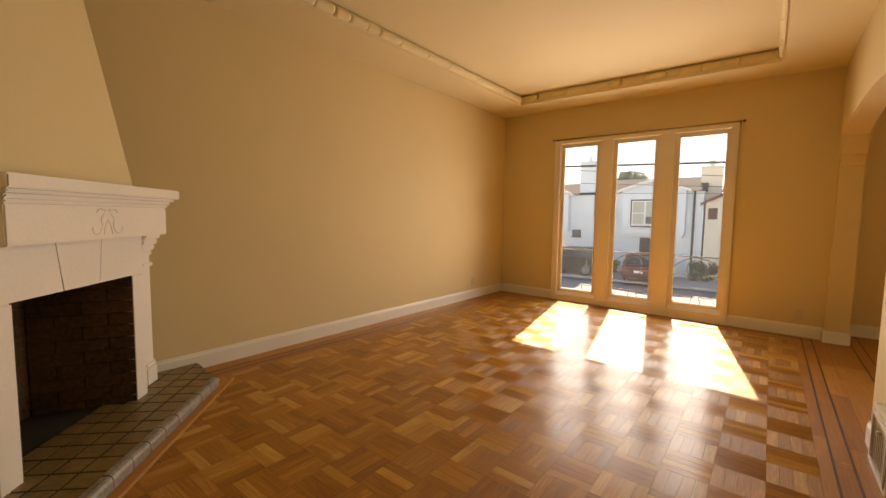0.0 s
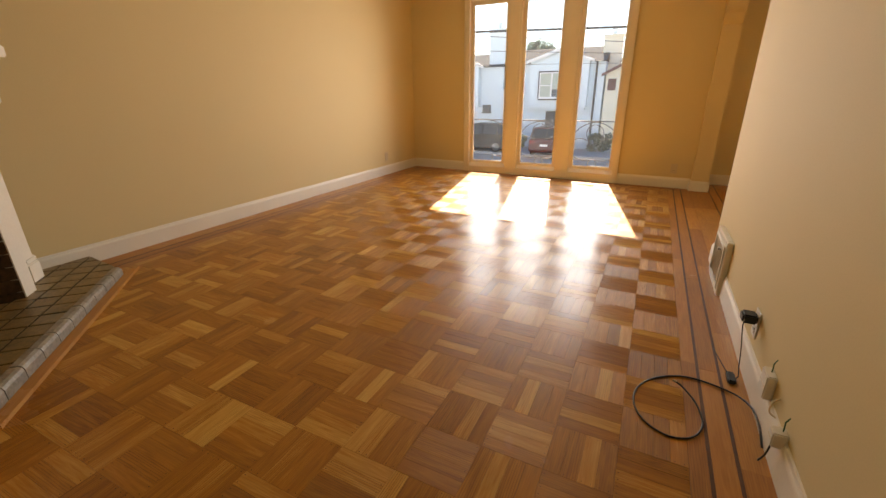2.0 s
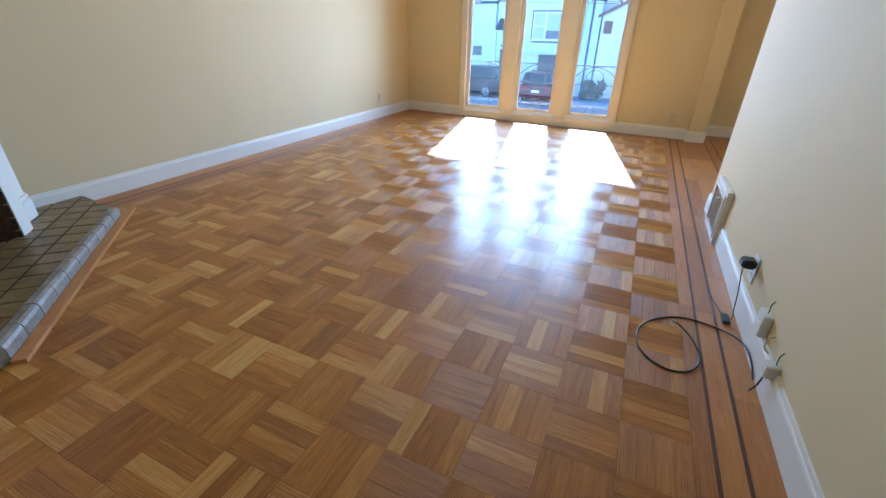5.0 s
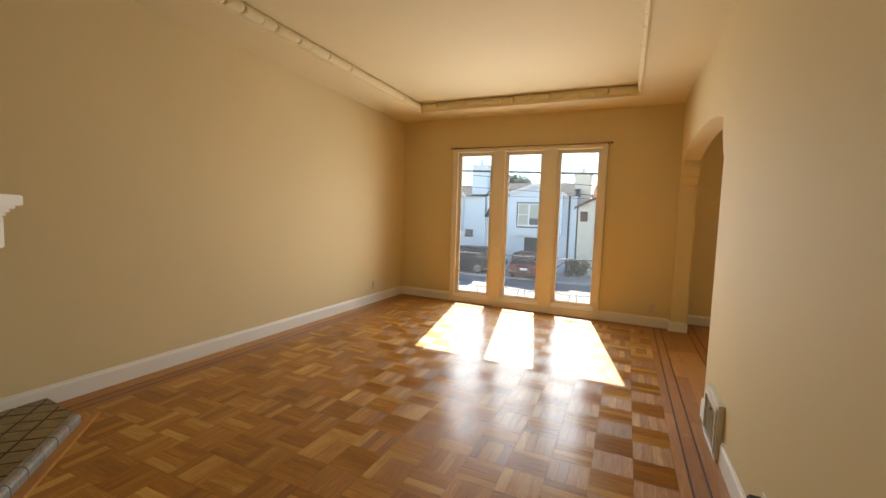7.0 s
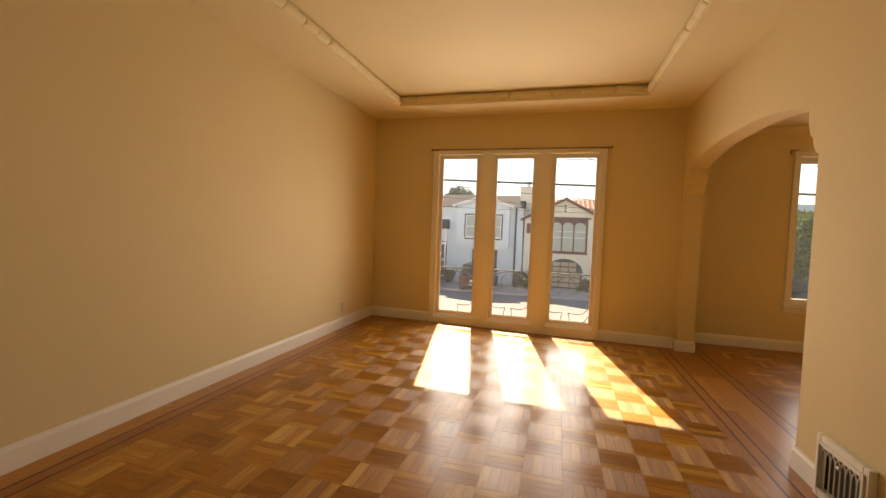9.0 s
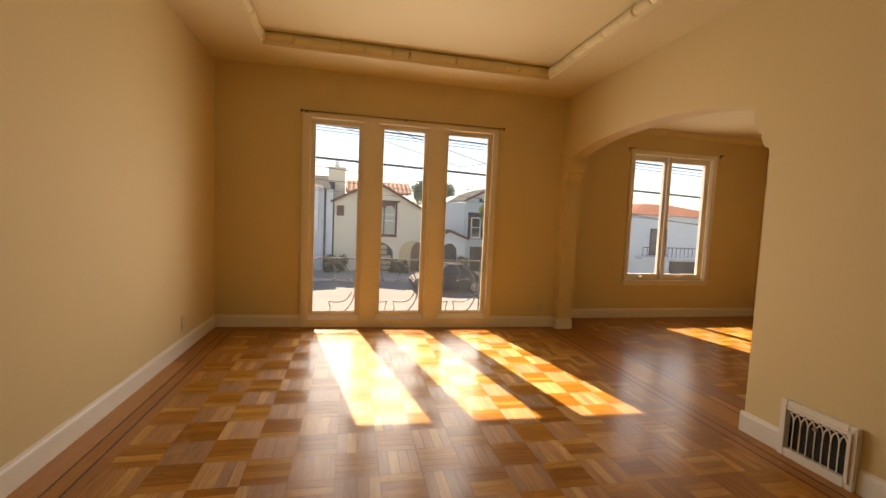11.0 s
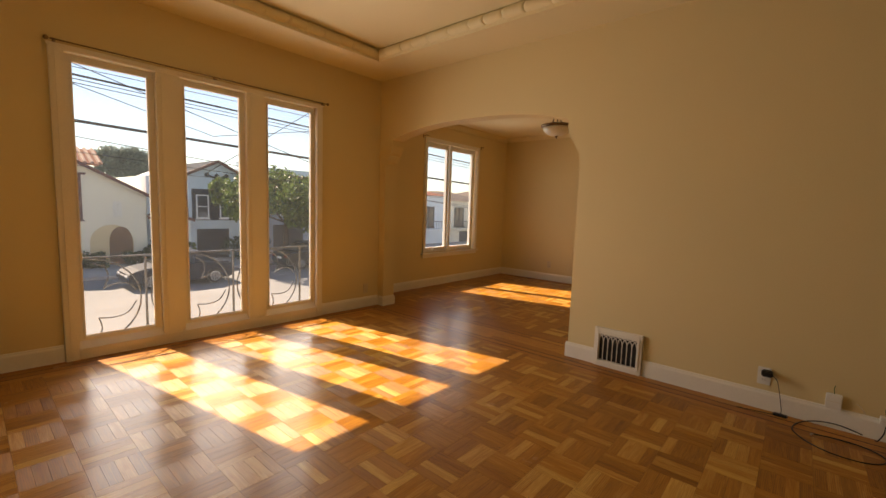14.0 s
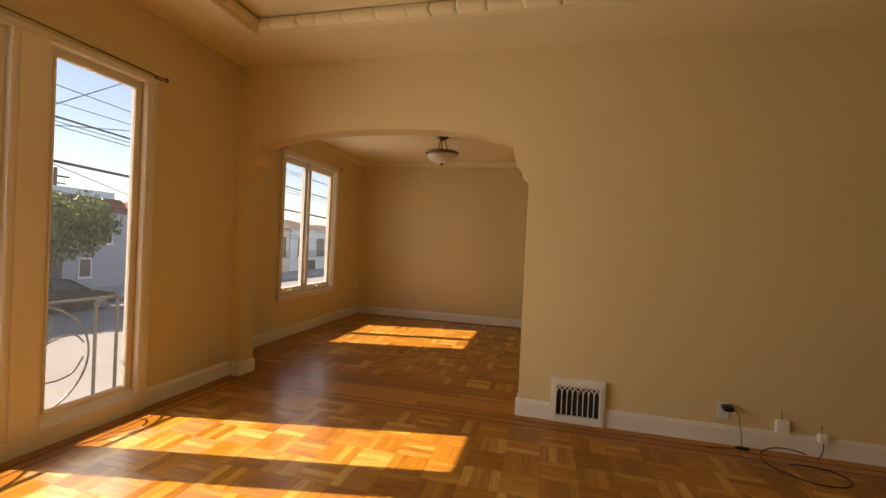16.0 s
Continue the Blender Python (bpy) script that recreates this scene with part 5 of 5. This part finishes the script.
LAMP_RED = plain("tail_lamp", (0.25, 0.01, 0.01), 0.2)
LAMP_WHITE = plain("head_lamp", (0.6, 0.6, 0.6), 0.1)


def car(m, paint, label, tall=0.0, length=4.4):
    """A parked car: x is its length (front towards -x), its wheels on z = 0."""
    ob = thing("car", m, label, "car", "parked cars")
    L, W, T = length / 2, 0.88, tall

    def add(name, bm, material, parent=ob, lab=""):
        bmesh.ops.transform(bm, matrix=m, verts=bm.verts)
        return part(name, bm, material, parent, lab)

    bm = bmesh.new()
    prism(bm, [(-L, 0.32), (-L + 0.1, 0.22), (L - 0.1, 0.22), (L, 0.35), (L, 0.78 + T * 0.6), (L - 0.12, 0.92 + T * 0.6), (0.9, 0.95 + T * 0.6), (-0.85, 0.92 + T * 0.6), (-L + 0.35, 0.78 + T * 0.5), (-L, 0.62 + T * 0.3)], -W, W, "y")
    bmesh.ops.bevel(bm, geom=list(bm.edges), offset=0.07, segments=2, affect="EDGES", clamp_overlap=True)
    body = add("body", bm, paint)
    top = 1.42 + T
    base = 0.94 + T * 0.6
    back = L - 0.15 if tall else L - 0.75
    bm = bmesh.new()
    low, high = [(-0.95, base), (back, base)], [(-0.2, top), (back - (0.25 if tall else 0.55), top)]
    v = [bm.verts.new((x, s * (W - 0.06), z)) for s in (-1, 1) for x, z in low] + [bm.verts.new((x, s * (W - 0.22), z)) for s in (-1, 1) for x, z in high]
    for f in ((0, 1, 5, 4), (3, 2, 6, 7), (1, 3, 7, 5), (2, 0, 4, 6), (4, 5, 7, 6), (0, 2, 3, 1)):
        bm.faces.new([v[i] for i in f])
    bmesh.ops.bevel(bm, geom=list(bm.edges), offset=0.05, segments=2, affect="EDGES", clamp_overlap=True)
    add("cabin_glass", bm, CARGLASS)
    add("roof", boxes((-0.2, back - (0.25 if tall else 0.55), -(W - 0.2), W - 0.2, top - 0.03, top + 0.02), bevel=0.02), paint)
    for s in (-1, 1):
        for xa, xb in ((-0.95, -0.2), (0.45, 0.48), (back, back - (0.25 if tall else 0.55))):
            add("pillar", tube(bmesh.new(), [(xa, s * (W - 0.055), base), (xb, s * (W - 0.2), top)], 0.035, 6), paint, body)
        for x in (-L + 0.78, L - 0.8):
            bm = lathe(bmesh.new(), [(0.20, -0.10), (0.31, -0.10), (0.33, -0.06), (0.33, 0.06), (0.31, 0.10), (0.20, 0.10)], (0, 0, 0), 24)
            bmesh.ops.transform(bm, matrix=pose(x, s * (W - 0.07), 0.33, 90), verts=bm.verts)
            wheel = add("tyre", bm, RUBBER)
            bm = bmesh.new()
            for k in range(10):
                a = 2 * math.pi * k / 10
                tube(bm, [(x + 0.04 * math.cos(a), s * (W + 0.02), 0.33 + 0.04 * math.sin(a)), (x + 0.19 * math.cos(a), s * (W + 0.02), 0.33 + 0.19 * math.sin(a))], 0.018, 5)
            tube(bm, [(x + 0.195 * math.cos(a), s * (W + 0.02), 0.33 + 0.195 * math.sin(a)) for a in [2 * math.pi * k / 20 for k in range(21)]], 0.02, 5)
            add("rim", bm, ALLOY, wheel)
        add("tail_light", boxes((L - 0.03, L + 0.012, s * 0.66 - 0.16, s * 0.66 + 0.16, 0.66 + T * 0.4, 0.80 + T * 0.5), bevel=0.02), LAMP_RED, body)
        add("head_light", boxes((-L - 0.01, -L + 0.08, s * 0.62 - 0.18, s * 0.62 + 0.18, 0.50 + T * 0.2, 0.62 + T * 0.3), bevel=0.03), LAMP_WHITE, body)
        add("mirror", boxes((-0.72, -0.58, s * (W + 0.08) - 0.09, s * (W + 0.08) + 0.09, base, base + 0.13), bevel=0.03), paint, body)
    add("number_plate", boxes((L - 0.01, L + 0.015, -0.22, 0.22, 0.58, 0.70)), WHITEWOOD, body)
    return ob


car(pose(3.95, 22.38, GZ), plain("dark_blue_paint", (0.008, 0.012, 0.022), 0.4, 0.0, 0.06, 0.2), "dark blue parked sedan at the kerb", 0.0, 3.95)
car(pose(-9.15, 26.25, GZ + 0.13), plain("charcoal_paint", (0.008, 0.008, 0.010), 0.4, 0.0, 0.06, 0.2), "black parked hatchback on the pavement by the houses", 0.22, 4.4)
car(pose(-4.55, 26.4, GZ + 0.13, 0, 0, -90), plain("dark_red_paint", (0.09, 0.010, 0.012), 0.35, 0.0, 0.1, 0.25), "dark red car parked in the driveway", 0.12, 4.2)
car(pose(11.4, 23.6, GZ, 0, 0, 180), plain("black_paint", (0.010, 0.010, 0.011), 0.4, 0.0, 0.06, 0.2), "black parked car in the shade of the tree", 0.0, 4.4)


# ---------------------------------------------------------------- tree and shrubs
def leaf_cloud(bm, clumps, count, size, rng):
    """Many small bent leaves round clump centres (x, y, z, radius)."""
    for _ in range(count):
        cx, cy, cz, r = rng.choice(clumps)
        d = Vector((rng.gauss(0, 1), rng.gauss(0, 1), rng.gauss(0, 0.8))).normalized() * r * rng.uniform(0.55, 1.05)
        p = Vector((cx, cy, cz)) + d
        m = Matrix.Translation(p) @ Euler((rng.uniform(0, 6.3), rng.uniform(0, 6.3), rng.uniform(0, 6.3))).to_matrix().to_4x4()
        s = size * rng.uniform(0.6, 1.3)
        v = [bm.verts.new(m @ Vector(c)) for c in ((-s, 0, 0), (0, -0.42 * s, 0.12 * s), (s, 0, 0), (0, 0.42 * s, 0.12 * s))]
        bm.faces.new((v[0], v[1], v[2])), bm.faces.new((v[0], v[2], v[3]))


def tree(x, y, low, top, wide, label, count, material, seed, size=0.13, clump=1.0):
    rng = random.Random(seed)
    ob = thing("tree", (x, y, GZ + 0.13), label, "tree")
    bm = bmesh.new()
    fork = low + 0.3 * (top - low)
    rings = [(0.20, 0), (0.15, 0.35 * (fork - GZ)), (0.13, 0.7 * (fork - GZ)), (0.10, fork - GZ)]
    lathe(bm, [(r, h) for r, h in rings], (x, y, GZ + 0.13), 10)
    t = part("trunk", bm, BARK, ob, soft=True)
    for k in range(7):
        a = 2 * math.pi * k / 7 + rng.uniform(-0.3, 0.3)
        reach = wide * rng.uniform(0.45, 0.75)
        p0 = Vector((x, y, GZ + 0.1 + rng.uniform(0.55, 0.9) * (fork - GZ)))
        p2 = Vector((x + reach * math.cos(a), y + 0.55 * reach * math.sin(a), rng.uniform(low + 0.5, top - 0.6)))
        pm = p0.lerp(p2, 0.5) + Vector((0, 0, 0.25))
        part("limb", tube(bmesh.new(), smooth_path([p0, pm, p2], 4), 0.055, 6), BARK, t)
    clumps = []
    for _ in range(80):
        a, r = rng.uniform(0, 6.3), math.sqrt(rng.uniform(0, 1))
        e = 1 - 0.72 * r * r
        z = (low + top) / 2 + (top - low) * 0.40 * e * rng.uniform(-1, 1)
        clumps.append((x + wide * 0.85 * r * math.cos(a), y + wide * 0.5 * r * math.sin(a), z, rng.uniform(0.3, 0.75) * clump * wide / 4.4))
    bm = bmesh.new()
    leaf_cloud(bm, clumps, count, size, rng)
    part("crown", bm, material, ob, "uneven crown of small green leaves")


tree(10.3, 24.9, -0.55, 3.4, 4.4, "broad street tree with a dense green crown", 40000, LEAF, 3, 0.125, 1.15)
tree(-12.2, 52, 3.2, 6.9, 2.0, "far green tree behind the roofs", 16000, LEAF_HAZE, 5, 0.14, 2.2)
tree(9.2, 55, 2.6, 6.5, 2.8, "broad far green tree behind the roofs", 26000, LEAF_HAZE, 8, 0.14, 2.0)


def shrub(x, y, wide, high, material, seed, label="dark green clipped shrub by the house front"):
    rng = random.Random(seed)
    ob = thing("shrub", (x, y, GZ + 0.13), label, "shrub", "shrubs along the house fronts")
    clumps = [(x + wide * 0.8 * rng.uniform(-1, 1), y + 0.3 * rng.uniform(-1, 1), GZ + 0.13 + high * rng.uniform(0.12, 0.72), 0.33 * min(wide, high) * rng.uniform(0.8, 1.2)) for _ in range(20)]
    bm = bmesh.new()
    leaf_cloud(bm, clumps, 1600, 0.085, rng)
    part("foliage", bm, material, ob)
    part("stem", tube(bmesh.new(), [(x, y, GZ + 0.13), (x, y, GZ + 0.13 + high * 0.5)], 0.04, 6), BARK, ob)


for k, (x, y, w, t, m) in enumerate(((-1.95, 28.0, 0.75, 1.25, LEAF_DARK), (-9.2, 28.2, 0.8, 1.6, LEAF_DARK), (1.95, 28.1, 0.6, 0.9, LEAF_DARK), (3.95, 28.2, 0.7, 1.0, LEAF_DARK), (4.6, 28.0, 0.35, 1.7, LEAF_DARK), (6.3, 28.1, 0.4, 1.5, LEAF), (9.4, 28.0, 1.3, 1.5, LEAF_DARK), (-7.0, 28.0, 0.5, 1.0, LEAF), (13.2, 28.0, 0.8, 1.3, LEAF_DARK))):
    shrub(x, y, w, t, m, 20 + k)


# ---------------------------------------------------------------- overhead wires and poles
def wire(y, z, radius, slope=0.0, sag=0.5, x0=-45.0, x1=60.0, y1=None, label="black overhead wire along the street", on=None):
    ob = on or thing("overhead_wire", (x0, y, z), label, "wire", "overhead wires")
    pts = []
    for k in range(41):
        t = k / 40
        pts.append((x0 + t * (x1 - x0), y + ((y1 - y) * t if y1 is not None else 0), z + slope * (x0 + t * (x1 - x0)) - sag * (1 - (2 * t - 1) ** 2)))
    part("service_wire" if on else "cable", tube(bmesh.new(), pts, radius, 5), CABLE, ob)
    return ob


for z, r, slope, sag in ((2.69, 0.029, -0.034, 0.15), (3.48, 0.02, -0.034, 0.15), (3.41, 0.008, -0.036, 0.15), (3.34, 0.008, -0.038, 0.15), (4.05, 0.009, -0.036, 0.15), (3.63, 0.007, -0.005, 0.15), (2.38, 0.008, -0.09, 0.15), (2.18, 0.007, -0.06, 0.2)):
    main = wire(12.0, z, r, slope, sag)
wire(26.0, 2.75, 0.010, -0.02, 0.2)
wire(12.10, 3.40, 0.009, -0.27, 0.0, -4.48, 6.35, None, on=main)
wire(12.20, 0.75, 0.009, 0.70, 0.0, 1.52, 7.18, None, on=main)
wire(12.15, 2.31, 0.008, 0.20, 0.0, 1.71, 7.18, None, on=main)
wire(12.15, 3.07, 0.008, -0.25, 0.0, -3.65, 1.71, None, on=main)
for x, y in ((25.4, 45.0), (58.0, 12.0)):
    p = thing("utility_pole", (x, y, GZ), "weathered wooden utility pole with a crossarm", "utility pole")
    part("pole", tube(bmesh.new(), [(x, y, GZ), (x, y, 6.4)], 0.14, 8), BARK, p)
    part("crossarm", boxes((x - 1.1, x + 1.1, y - 0.06, y + 0.06, 5.6, 5.75), (x - 0.8, x + 0.8, y - 0.06, y + 0.06, 5.0, 5.12)), BARK, p)

# ---------------------------------------------------------------- balcony rail outside the tall windows
RY, RZ = 6.60, 0.748
rail = thing("balcony_railing", (-0.53, RY, 0), "wrought iron balcony railing with curling leaf scrolls", "balcony railing")
part("top_rail", boxes((-1.79, 0.712, RY - 0.013, RY + 0.013, RZ - 0.012, RZ + 0.004), (-1.79, -1.765, 6.27, RY - 0.0135, RZ - 0.012, RZ + 0.004), (0.687, 0.712, 6.27, RY - 0.0135, RZ - 0.012, RZ + 0.004), bevel=0.003), IRON, rail)
part("bottom_rail", boxes((-1.79, 0.712, RY - 0.01, RY + 0.01, -0.028, -0.012)), IRON, rail)
for x in (-1.777, -0.98, -0.215, 0.545, 0.70):
    part("post", boxes((x - 0.008, x + 0.008, RY - 0.008, RY + 0.008, -0.119, RZ - 0.0125)), IRON, rail)
for x, s in ((-0.98, -1), (-0.98, 1), (-0.215, -1), (-0.215, 1), (0.545, -1)):
    big = [(x + s * (0.40 - 0.36 * math.cos(a)), RY, 0.372 + 0.362 * math.sin(a)) for a in [math.pi / 2 - math.pi * k / 18 for k in range(19)]]
    part("scroll", tube(bmesh.new(), big, 0.007, 6), IRON, rail)
    for pts in ([(0.37, 0.70), (0.29, 0.655), (0.27, 0.57), (0.305, 0.475)], [(0.305, 0.475), (0.22, 0.51), (0.13, 0.50), (0.075, 0.44)], [(0.075, 0.34), (0.14, 0.245), (0.24, 0.215), (0.345, 0.225)], [(0.345, 0.225), (0.325, 0.14), (0.35, 0.06), (0.40, 0.0)]):
        part("leaf_scroll", tube(bmesh.new(), smooth_path([(x + s * a, RY, b) for a, b in pts], 4), 0.006, 6), IRON, rail)
structure("balcony_slab", boxes((-1.85, 0.77, 6.263, 6.68, -0.24, -0.12), bevel=0.01), STUCCO_CREAM, "narrow stucco balcony slab below the windows", "balcony")
